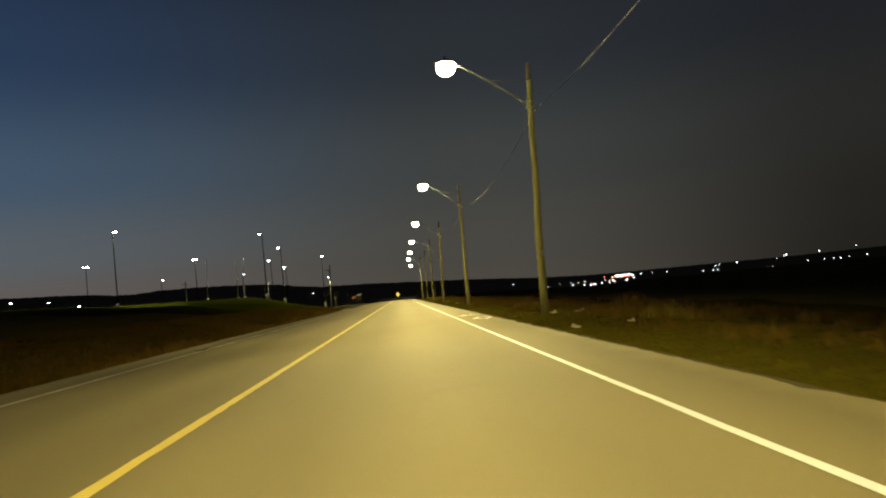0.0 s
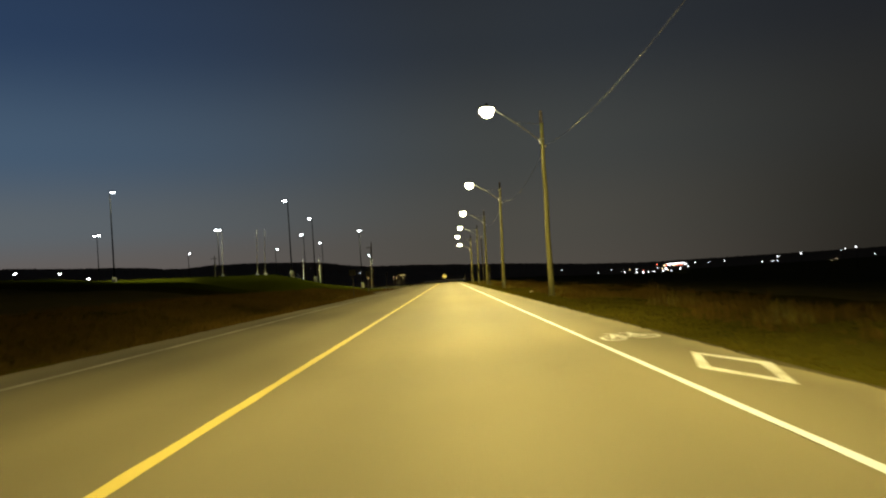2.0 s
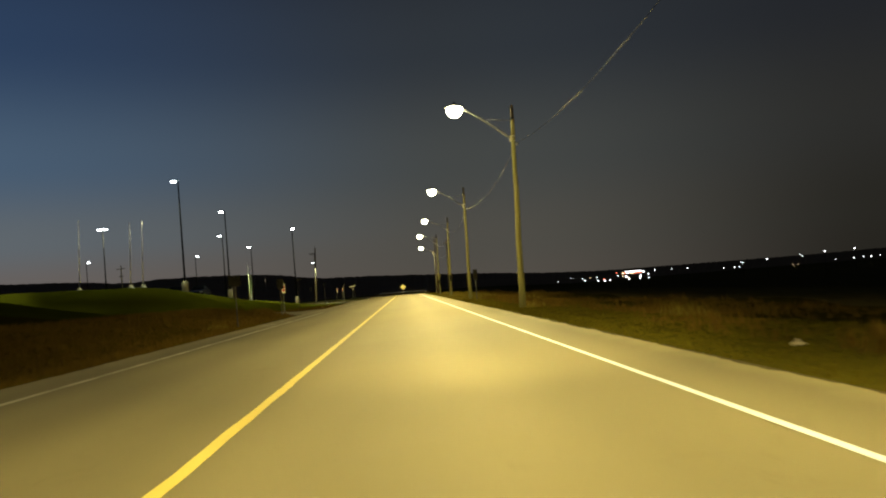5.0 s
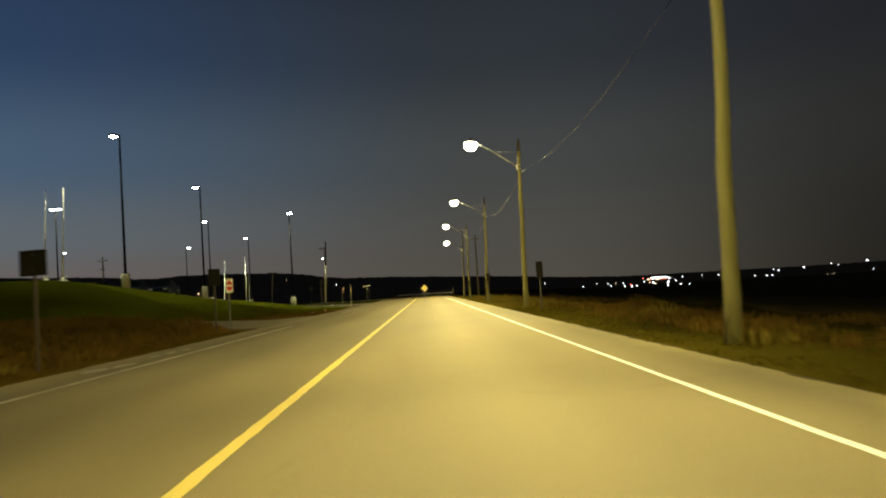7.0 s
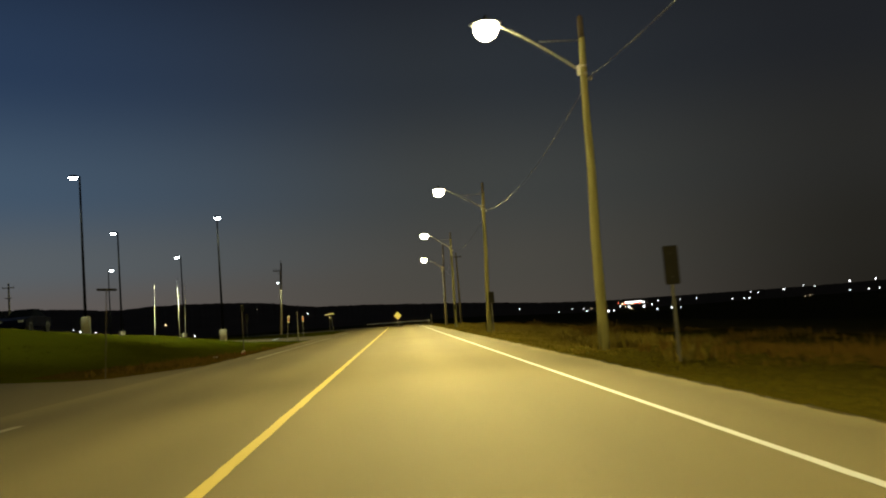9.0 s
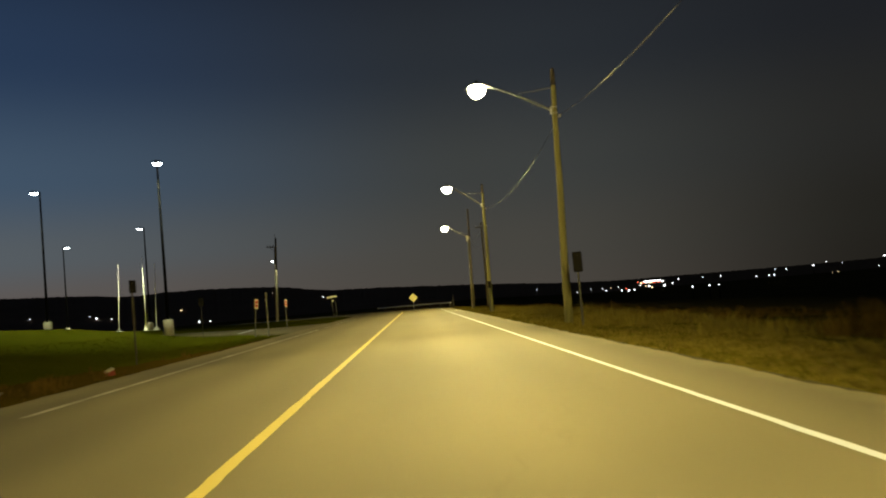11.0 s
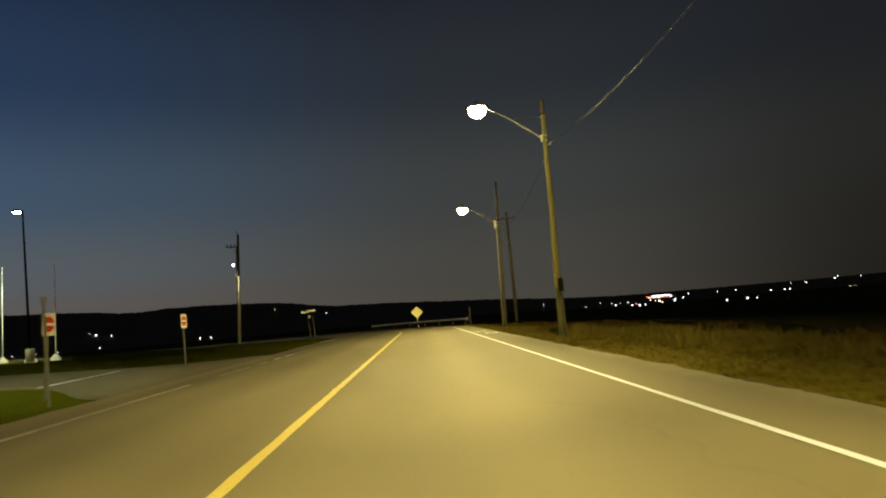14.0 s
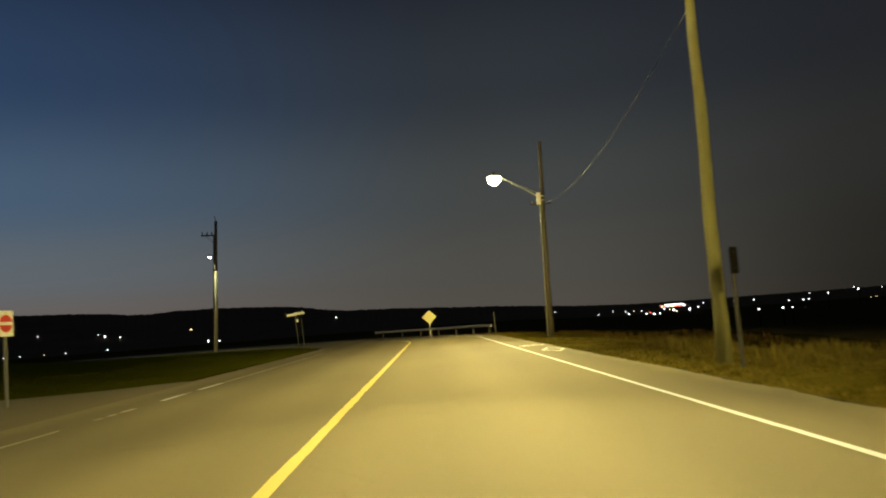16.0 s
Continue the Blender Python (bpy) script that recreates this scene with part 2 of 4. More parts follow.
M_BOWL = material("sodium_lamp_bowl", (0.9, 0.9, 0.8), 0.3, emit=(1.0, 0.90, 0.50), power=140)
M_LOT_LENS = material("white_lamp_lens", (0.9, 0.9, 0.9), 0.3, emit=(0.88, 0.96, 1.0), power=22)
M_FAR_WHITE = material("far_white_lamp", (0.9, 0.9, 0.9), 0.3, emit=(0.95, 0.97, 1.0), power=4.8)
M_FAR_WARM = material("far_warm_lamp", (0.9, 0.8, 0.6), 0.3, emit=(1.0, 0.72, 0.38), power=3.9)
M_FAR_RED = material("far_red_lamp", (0.8, 0.1, 0.05), 0.3, emit=(1.0, 0.16, 0.08), power=4.5)


# ---- mesh helpers ----
def box(bm, centre, size, turn=0.0, bevel=0.0):
    made = bmesh.ops.create_cube(bm, size=1.0, matrix=Matrix.Translation(centre) @ pose(0, 0, 0, 0, 0, turn) @ Matrix.Diagonal((*size, 1)))
    if bevel:
        edges = list({e for v in made["verts"] for e in v.link_edges})
        bmesh.ops.bevel(bm, geom=edges, offset=bevel, segments=2, affect="EDGES", profile=0.5)
    return bm


def tube(bm, points, radii, seg=12, caps=True):
    """A round bar along points, with a radius at each."""
    pts = [Vector(p) for p in points]
    rings = []
    side = None
    for i, p in enumerate(pts):
        d = (pts[min(i + 1, len(pts) - 1)] - pts[max(i - 1, 0)]).normalized()
        if side is None:
            side = d.orthogonal().normalized()
        side = (side - d * side.dot(d)).normalized()
        up = d.cross(side)
        r = radii[i] if isinstance(radii, (list, tuple)) else radii
        rings.append([bm.verts.new(p + (side * math.cos(a) + up * math.sin(a)) * r) for a in (2 * math.pi * k / seg for k in range(seg))])
    for a, b in zip(rings, rings[1:]):
        for k in range(seg):
            f = bm.faces.new((a[k], a[(k + 1) % seg], b[(k + 1) % seg], b[k]))
            f.smooth = True
    if caps:
        bm.faces.new(list(reversed(rings[0])))
        bm.faces.new(rings[-1])
    return bm


def lathe(bm, profile, seg=20, centre=(0, 0, 0), squash=(1, 1)):
    """A turned solid from (radius, height) pairs."""
    rings = []
    for r, z in profile:
        rings.append([bm.verts.new((centre[0] + squash[0] * r * math.cos(a), centre[1] + squash[1] * r * math.sin(a), centre[2] + z)) for a in (2 * math.pi * k / seg for k in range(seg))])
    for a, b in zip(rings, rings[1:]):
        for k in range(seg):
            f = bm.faces.new((a[k], a[(k + 1) % seg], b[(k + 1) % seg], b[k]))
            f.smooth = True
    bm.faces.new(list(reversed(rings[0])))
    bm.faces.new(rings[-1])
    return bm


def plate(bm, outline, depth):
    """A slab in the x-z plane, its face towards -y at y = 0, depth behind it."""
    front = [bm.verts.new((x, 0, z)) for x, z in outline]
    back = [bm.verts.new((x, depth, z)) for x, z in outline]
    bm.faces.new(front)
    bm.faces.new(list(reversed(back)))
    n = len(outline)
    for i in range(n):
        bm.faces.new((front[i], back[i], back[(i + 1) % n], front[(i + 1) % n]))
    bmesh.ops.recalc_face_normals(bm, faces=bm.faces[:])
    return bm


def rounded(w, h, r, seg=5):
    pts = []
    for cx, cz, a0 in ((w / 2 - r, h / 2 - r, 0), (-w / 2 + r, h / 2 - r, 90), (-w / 2 + r, -h / 2 + r, 180), (w / 2 - r, -h / 2 + r, 270)):
        for k in range(seg + 1):
            a = radians(a0 + 90 * k / seg)
            pts.append((cx + r * math.cos(a), cz + r * math.sin(a)))
    return pts


def mesh_of(name, bm, mat):
    me = bpy.data.meshes.new(name)
    bm.to_mesh(me)
    bm.free()
    if mat:
        me.materials.append(mat)
    return me


def part(name, bm, mat, parent, label="", at=None):
    ob = new(name, mesh_of(name, bm, mat))
    ob.parent = parent
    if at is not None:
        ob.matrix_basis = at
    if label:
        tagged(ob, label)
    return ob


def thing(name, label, category, group="", kind=""):
    return tagged(new(name), label, category, group, kind)


def setting(name, bm, mats, label, category):
    me = bpy.data.meshes.new(name)
    bm.to_mesh(me)
    bm.free()
    for m in mats:
        me.materials.append(m)
    return tagged(new(name, me), label, category, kind="structure")


# ---- lie of the land ----
BEND_X, BEND_Y, BEND_R = -40.0, 202.0, 40.0


def smooth(a, b, v):
    u = min(1.0, max(0.0, (v - a) / (b - a)))
    return u * u * (3 - 2 * u)


def off_road(x, y):
    """How far a place lies to the right of the centre line."""
    if y <= BEND_Y:
        return x
    if x <= BEND_X:
        return y - (BEND_Y + BEND_R)
    return math.hypot(x - BEND_X, y - BEND_Y) - BEND_R


LOT_Y = (60, 95, 118, 130, 151, 174, 196, 206, 240)
LOT_Z = (3.3, 3.45, 3.4, 3.0, 2.05, 1.1, 0.5, 0.3, 0.25)


def lot_height(x, y):
    """The car park's level, which falls along the road and rises away from it."""
    return float(np.interp(y, LOT_Y, LOT_Z)) + 0.035 * min(35.0, max(-8.0, -x - 25.0))


def near_level(a, y):
    """The low rough ground before the first driveway, which stands up at the driveway's corner."""
    k = smooth(82.0, 99.0, y)
    return 0.80 * (k * smooth(4.4, 11.5, a) + (1 - k) * smooth(8.5, 15.0, a)) + 0.6 * smooth(92, 101, y) * smooth(18.0, 28.0, a) + 1.3 * smooth(15.0, 27.0, a) + 1.3 * smooth(27.0, 42.0, a)


def drive_mask(x, y):
    """1 on the two driveways, 0 away from them; they flare towards the road."""
    if x > -4.5 or x < -60:
        return 0.0
    flare = 6.0 * smooth(-12.0, -5.0, x) ** 2
    tight = 5.5 * smooth(-8.5, -4.6, x) ** 2
    first = smooth(110.0 - flare * 0.45 - 1.6, 110.0 - flare * 0.45, y) * (1 - smooth(120.0 + tight, 120.0 + tight + 2.0, y))
    second = smooth(165.2 - flare - 2, 165.2 - flare, y) * (1 - smooth(175.0 + flare * 0.7, 175.0 + flare * 0.7 + 2, y))
    return max(first, second)


def drive_height(x, y):
    up = -x - 7.0
    return 0.0 if up < 0 else (0.052 * up if y < 140 else 0.035 * up) + (0.10 * max(0.0, -x - 22.0) if y < 140 else 0.0)


def land(x, y):
    o = off_road(x, y)
    if abs(o) < 5.35:
        return -0.09
    far = smooth(250, 500, math.hypot(x, y - 120))
    lump = 0.05 * noise.noise(Vector((x * 0.35, y * 0.35, 0))) + 0.16 * noise.noise(Vector((x * 0.07, y * 0.07, 3)))
    if o > 0:
        z = -0.05 - 0.08 * smooth(5.4, 6.6, o) - 0.45 * smooth(7, 13, o) - 1.2 * smooth(12, 34, o) - 6.5 * smooth(30, 105, o) - 5.0 * smooth(100, 260, o)
        z += lump * smooth(5.6, 9, o) + 0.30 * smooth(9, 14, o) * noise.noise(Vector((x * 0.16, y * 0.16, 7)))
    else:
        a = -o
        z = -0.05 - 0.30 * smooth(5.5, 7.5, a) * (1 - smooth(8.0, 11.0, a)) * (1 - smooth(80, 95, y)) + near_level(a, y) + smooth(105, 121, y) * (smooth(8.5, 20.0, a) * lot_height(x, y) - near_level(a, y))
        z += lump * smooth(5.6, 9, a) * (1 - smooth(18, 26, a))
        z -= (lot_height(x, y) + 6.0) * smooth(110, 300, a)
        z -= (lot_height(x, y) + 5.0) * smooth(255, 330, y)
        k = drive_mask(x, y)
        if k > 0:
            z = z * (1 - k) + min(z + 0.3, drive_height(x, y) - 0.05) * k
    return z * (1 - far) - (6.0 + 9.0 * smooth(80, 330, x)) * far


def steps(parts):
    out = []
    for a, b, d in parts:
        n = max(1, round((b - a) / d))
        out += [a + (b - a) * i / n for i in range(n)]
    return out + [parts[-1][1]]


def build_ground():
    xs = steps([(-3200, -600, 520), (-600, -120, 60), (-120, -44, 6), (-44, -14, 1.2), (-14, -4.85, 0.5), (-4.85, 4.85, 1.6), (4.85, 15, 0.5), (15, 45, 2), (45, 160, 14), (160, 600, 60), (600, 3200, 520)])
    ys = steps([(-2600, -400, 440), (-400, -60, 40), (-60, -12, 6), (-12, 240, 1.0), (240, 300, 4), (300, 700, 40), (700, 3200, 500)])
    verts = [(x, y, land(x, y)) for y in ys for x in xs]
    n = len(xs)
    faces, zones = [], []
    for j in range(len(ys) - 1):
        for i in range(n - 1):
            faces.append((j * n + i, j * n + i + 1, (j + 1) * n + i + 1, (j + 1) * n + i))
            x, y = (xs[i] + xs[i + 1]) / 2, (ys[j] + ys[j + 1]) / 2
            o = off_road(x, y)
            if abs(o) < 5.25 + 0.2 * noise.noise(Vector((x, y * 0.4, 0))):
                zones.append(0)
            elif o > 17 or o < -75 or y > 255 or y < -90 or (o < -16 and y < 90):
                zones.append(3)
            elif (122 > y > 104 - 6 * smooth(14, 24, -o) and o < -8.6 - 1.2 * noise.noise(Vector((x * 0.1, y * 0.06, 2)))) or (y > 122 and o < -10.0 + 4.3 * smooth(126, 150, y) - 1.1 * noise.noise(Vector((x * 0.3, y * 0.15, 4)))):
                zones.append(2)
            elif -12.5 < o < 0 and y < 154:
                zones.append(5)
            elif o > 0 and 116 + 5 * noise.noise(Vector((x * 0.5, 3, 1))) < y < 196 and o < 9.0 + 1.6 * noise.noise(Vector((x * 0.3, y * 0.13, 8))):
                zones.append(4)
            else:
                zones.append(1)
    me = bpy.data.meshes.new("ground")
    me.from_pydata(verts, [], faces)
    for m in (M_GRAVEL, M_ROUGH, M_MOWN, M_FIELD, M_TURF, M_BROWN):
        me.materials.append(m)
    me.polygons.foreach_set("material_index", zones)
    me.polygons.foreach_set("use_smooth", [True] * len(faces))
    tagged(new("ground", me), "rough roadside grass, mown green bank and dark fields", "ground", kind="structure")


build_ground()


# ---- road ----
def road_point(s, o):
    """A place at the distance s along the road (s is y on the straight), o to the right of the centre line."""
    if s <= BEND_Y:
        return (o, s)
    turn = (s - BEND_Y) / BEND_R
    if turn < math.pi / 2:
        return (BEND_X + (BEND_R + o) * math.cos(turn), BEND_Y + (BEND_R + o) * math.sin(turn))
    rest = s - BEND_Y - BEND_R * math.pi / 2
    return (BEND_X - rest, BEND_Y + BEND_R + o)


def strip(bm, s0, s1, o0, o1, z, step=2.0, ragged=0.0, skirt=0.0):
    n = max(1, round((s1 - s0) / step))
    rows = []
    for i in range(n + 1):
        s = s0 + (s1 - s0) * i / n
        a = o0 + ragged * (0.7 * noise.noise(Vector((s * 0.7, o0, 0))) + 0.6 * noise.noise(Vector((s * 2.9, o0, 8))))
        b = o1 + ragged * (0.7 * noise.noise(Vector((s * 0.7, o1, 5))) + 0.6 * noise.noise(Vector((s * 2.9, o1, 8))))
        row = [(*road_point(s, a), z), (*road_point(s, b), z)]
        if skirt:
            row = [(*road_point(s, a - 0.12), z - skirt)] + row + [(*road_point(s, b + 0.12), z - skirt)]
        rows.append([bm.verts.new(v) for v in row])
    for a, b in zip(rows, rows[1:]):
        for k in range(len(a) - 1):
            bm.faces.new((a[k], a[k + 1], b[k + 1], b[k]))
    return bm


bm = bmesh.new()
strip(bm, -90, 330, -5.22, 5.14, 0.0, 0.2, 0.11, 0.12)
road = setting("road", bm, [M_ASPHALT], "worn grey two-lane asphalt road", "road")


def driveway(name, y0, y1, far0, far1, x_end, turn_in=-12.0):
    """An asphalt driveway that flares into the road."""
    b = bmesh.new()
    rows = []
    n = 26
    for i in range(n + 1):
        x = -5.05 + (x_end + 5.05) * (i / n) ** 1.5
        fl = smooth(-12.0, -5.0, x) ** 2
        a, c = y0 - far0 * fl, y1 + far1 * (fl if turn_in < -11 else smooth(turn_in, -4.6, x) ** 2)
        z = drive_height(x, (y0 + y1) / 2) + (0.004 if x > -5.4 else 0.012)
        line = [(x, a - 0.25, z - 0.16)] + [(x, a + (c - a) * k / 6, z) for k in range(7)] + [(x, c + 0.25, z - 0.16)]
        rows.append([b.verts.new(v) for v in line])
    for p, q in zip(rows, rows[1:]):
        for k in range(8):
            b.faces.new((q[k], p[k], p[k + 1], q[k + 1]))
    bmesh.ops.recalc_face_normals(b, faces=b.faces[:])
    return setting(name, b, [M_YARD], "grey asphalt driveway that climbs to the car park", "driveway")


driveway("driveway_1", 110.5, 119.6, 2.3, 5.5, -36, -8.5)
drive_out = driveway("driveway_2", 165.6, 174.0, 6.5, 4.0, -22)

part("centre_line", strip(bmesh.new(), -90, 330, -0.062, 0.062, 0.005, 0.3, 0.020), M_YELLOW, road, "single solid yellow centre line, scuffed")
part("edge_line", strip(bmesh.new(), -90, 330, 3.962, 4.038, 0.005, 0.3, 0.012), M_WHITE, road, "solid white bicycle lane line")
for s0, s1 in ((-90, 108.0), (127, 160.5)):
    part("edge_line", strip(bmesh.new(), s0, s1, -4.015, -3.865, 0.005, 1.5, 0.014), M_FAINT, road, "faded white edge line")
# broken remains of the edge line past the driveway
for s0, s1, half, mat in ((163.4, 167.1, 0.030, M_FAINT), (168.3, 168.6, 0.045, M_FAINT), (168.8, 169.15, 0.045, M_FAINT), (169.35, 170.0, 0.045, M_FAINT),
                          (171.4, 172.9, 0.050, M_SYMBOL), (173.0, 173.3, 0.045, M_FAINT), (173.9, 176.0, 0.050, M_SYMBOL), (176.0, 195.0, 0.038, M_FAINT)):
    part("edge_line", strip(bmesh.new(), s0, s1, -3.92 - half, -3.92 + half, 0.005, 0.3, 0.014), mat, road, "broken remains of a white edge line")


def worn_patch(o, y, w, l, seed):
    """A ragged patch of old pale paint."""
    b = bmesh.new()
    ring = [b.verts.new((o + w * math.cos(t) * (1 + 0.7 * noise.noise(Vector((math.cos(t) * 3, math.sin(t) * 3, seed)))),
                         y + l * math.sin(t) * (1 + 0.6 * noise.noise(Vector((math.cos(t) * 3, math.sin(t) * 3, seed + 9)))), 0.007)) for t in (2 * math.pi * k / 26 for k in range(26))]
    b.faces.new(ring)
    part("paint_patch", b, M_FAINT, road, "ragged patch of old pale paint")


for o, y, w, l, seed in ((-4.62, 90.0, 0.20, 0.55, 1), (-4.42, 90.9, 0.13, 0.50, 5), (-4.62, 93.3, 0.10, 0.30, 2), (-4.58, 94.3, 0.09, 0.36, 3), (-4.48, 95.2, 0.10, 0.26, 4)):
    worn_patch(o, y, w, l, seed)

bm = bmesh.new()
for k in range(8):
    a, b = k / 8, (k + 1) / 8
    bm.faces.new([bm.verts.new((-9.02 + 0.26 * (j in (1, 2)) - 0.68 * t, 163.9 + 7.8 * t, drive_height(-9.7, 170) + 0.024)) for j, t in ((0, a), (1, a), (2, b), (3, b))])
part("stop_line", bm, M_WHITE, drive_out, "white stop line across the driveway mouth")


def lane_diamond(y):
    """A hollow white diamond, drawn long towards the driver."""
    b = bmesh.new()
    w, l, t = 0.36, 1.45, 0.12
    outer = [(0, -l), (w, 0), (0, l), (-w, 0)]
    inner = [(0, -l + t * 3.0), (w - t, 0), (0, l - t * 3.0), (-w + t, 0)]
    vo = [b.verts.new((x, v, 0)) for x, v in outer]
    vi = [b.verts.new((x, v, 0)) for x, v in inner]
    for k in range(4):
        b.faces.new((vo[k], vo[(k + 1) % 4], vi[(k + 1) % 4], vi[k]))
    part("diamond_marking", b, M_SYMBOL, road, "white hollow bicycle lane diamond", pose(4.74, y + 0.2, 0.006))


def flat_stroke(b, p, q, w):
    p, q = Vector((*p, 0)), Vector((*q, 0))
    n = Vector((-(q - p).y, (q - p).x, 0)).normalized() * w / 2
    b.faces.new([b.verts.new(v) for v in (p - n, q - n, q + n, p + n)])


def lane_bicycle(y):
    """A white bicycle symbol, stretched along the road."""
    b = bmesh.new()
    for cx, cy, rx, ry in ((-0.20, -0.38, 0.16, 0.45), (0.22, -0.36, 0.17, 0.36)):
        ring = []
        for k in range(20):
            a = 2 * math.pi * k / 20
            ring.append((b.verts.new((cx + rx * math.cos(a), cy + ry * math.sin(a), 0)), b.verts.new((cx + (rx - 0.045) * math.cos(a), cy + (ry - 0.14) * math.sin(a), 0))))
        for k in range(20):
            (a, c), (d, e) = ring[k], ring[(k + 1) % 20]
            b.faces.new((a, d, e, c))
    for p, q in (((-0.21, -0.38), (-0.10, 0.35)), ((-0.10, 0.35), (0.15, 0.35)), ((0.21, -0.38), (0.13, 0.62)), ((-0.10, 0.35), (-0.01, -0.38)), ((-0.01, -0.38), (-0.21, -0.38)),
                 ((-0.01, -0.38), (0.15, 0.35)), ((-0.12, 0.35), (-0.13, 0.55)), ((-0.20, 0.56), (-0.05, 0.56)), ((0.13, 0.62), (0.02, 0.66))):
        flat_stroke(b, p, q, 0.058)
    for v in b.verts:
        v.co.z = 0.0
    bmesh.ops.recalc_face_normals(b, faces=b.faces[:])
    part("bicycle_marking", b, M_SYMBOL, road, "white bicycle symbol in the cycle lane", pose(4.57, y, 0.008) @ Matrix.Diagonal((1.15, 0.84, 1, 1)))


for y in (29.3, 179.6):
    lane_diamond(y)
    lane_bicycle(y + 4.45)

# ---- car park ----
bm = bmesh.new()
cols = [-100, -80, -60, -46, -40, -36, -32, -29, -27, -25, -23.5, -22, -20.6]
rws = [126 + 2 * i for i in range(46)]
grid = [[bm.verts.new((x, y, land(x, y) + 0.05)) for x in cols] for y in rws]
for r0, r1 in zip(grid, grid[1:]):
    for k in range(len(cols) - 1 if 144 < r0[0].co.y < 160 else 7):
        bm.faces.new((r0[k], r0[k + 1], r1[k + 1], r1[k]))
bmesh.ops.delete(bm, geom=[v for v in bm.verts if not v.link_faces], context="VERTS")
setting("car_park", bm, [M_YARD], "sloping asphalt car park above the grass bank", "car park")


# ---- street lamps on wooden poles ----
def lamp_pole(x, y, lamp_x, lamp_y, lamp_z, top, arm_z, lean=0.0, aim=0.0, box_on=False):
    """A wooden pole with a long arm that holds a lit street lamp over the lane."""
    base = land(x, y)
    ob = thing("street_lamp_pole", "weathered wooden pole with a lit yellow street lamp", "street lamp", "street lamps along the road")
    turn = math.degrees(math.atan2(-(lamp_y - y), -(lamp_x - x)))
    ob.matrix_basis = pose(x, y, base, 0, lean, 0) @ pose(0, 0, 0, 0, 0, turn)
    h = top - base
    local = ob.matrix_basis.inverted() @ Vector((lamp_x, lamp_y, lamp_z))
    dx, dz = local.x, local.z
    b = bmesh.new()
    tube(b, [(0.015 * math.sin(k * 1.7), 0.012 * math.cos(k * 2.1), -0.25 + (h + 0.25) * k / 8) for k in range(9)], [0.145 - 0.065 * k / 8 for k in range(9)], 16)
    # the last lamp pole stays dim: its missing light is in the wood colour
    part("shaft", b, M_DIM_WOOD if box_on else M_WOOD, ob, "brown wooden shaft, darkened as if unlit" if box_on else "weathered grey-brown wooden shaft")
    a = arm_z - base
    b = bmesh.new()
    pts = []
    for k in range(11):
        u = k / 10
        pts.append((dx * u * 0.93 - 0.10 * (1 - u), 0, a + (dz + 0.10 - a) * (1 - (1 - u) ** 1.2)))
    tube(b, pts, 0.026, 10)
    part("lamp_arm", b, M_ALUMINIUM, ob, "slender upswept aluminium arm")
    b = bmesh.new()
    tube(b, [(-0.08, 0, h - 0.06), (dx * 0.45, 0, a + (dz + 0.1 - a) * 0.60)], 0.010, 6)
    part("tie_rod", b, M_ALUMINIUM, ob)
    b = bmesh.new()
    box(b, (-0.12, 0, a), (0.08, 0.12, 0.26), bevel=0.012)
    part("bracket", b, M_STEEL, ob)
    for z in (a + 0.10, a - 0.10):
        b = bmesh.new()
        lathe(b, [(0.086, -0.02), (0.094, -0.015), (0.094, 0.015), (0.086, 0.02)], 16, (0, 0, z))
        part("steel_band", b, M_STEEL, ob)
    # the head: a long shell that swells over the bowl
    b = bmesh.new()
    secs = []
    for u, w, hh in ((-0.42, 0.05, 0.05), (-0.30, 0.12, 0.09), (-0.10, 0.18, 0.13), (0.12, 0.18, 0.13), (0.30, 0.13, 0.09), (0.44, 0.05, 0.05)):
        secs.append([b.verts.new((dx - u, w * math.cos(t), dz + 0.10 + hh * (math.sin(t) if math.sin(t) > 0 else 0.25 * math.sin(t)))) for t in (2 * math.pi * k / 14 for k in range(14))])
    for p, q in zip(secs, secs[1:]):
        for k in range(14):
            f = b.faces.new((p[k], q[k], q[(k + 1) % 14], p[(k + 1) % 14]))
            f.smooth = True
    b.faces.new(secs[0])
    b.faces.new(list(reversed(secs[-1])))
    bmesh.ops.recalc_face_normals(b, faces=b.faces[:])
    head = part("lamp_head", b, M_ALUMINIUM, ob, "grey cobra-head lamp housing")
    b = bmesh.new()
    lathe(b, [(0.03, -0.36), (0.14, -0.34), (0.25, -0.26), (0.31, -0.14), (0.32, 0.0), (0.30, 0.04)], 20, (dx, 0, dz + 0.06), (1.0, 0.9))
    part("lamp_bowl", b, M_BOWL, head, "glowing yellow-white glass bowl")
    b = bmesh.new()
    lathe(b, [(0.055, 0), (0.055, 0.10), (0.03, 0.12)], 12, (dx, 0, dz + 0.22))
    part("photocell", b, M_BLACK, head)
    if 20 < y < 40:
        b = bmesh.new()
        box(b, (-0.02, -0.130, 2.1), (0.17, 0.012, 0.18))
        part("pole_tag", b, M_ALUMINIUM, ob, "small metal pole tag")
    if box_on:
        b = bmesh.new()
        box(b, (-0.20, -0.10, a - 0.05), (0.22, 0.24, 0.62), bevel=0.03)
        part("junction_box", b, M_ALUMINIUM, ob, "pale metal junction box")
        # lack of light above the lamp, put into a near-black colour
        b = bmesh.new()
        tube(b, [(0, 0, h - 0.1), (0.01, 0, h + 2.6)], [0.10, 0.085], 14)
        part("pole_top", b, M_BLACKISH_WOOD, ob, "dark unlit upper pole")
        b = bmesh.new()
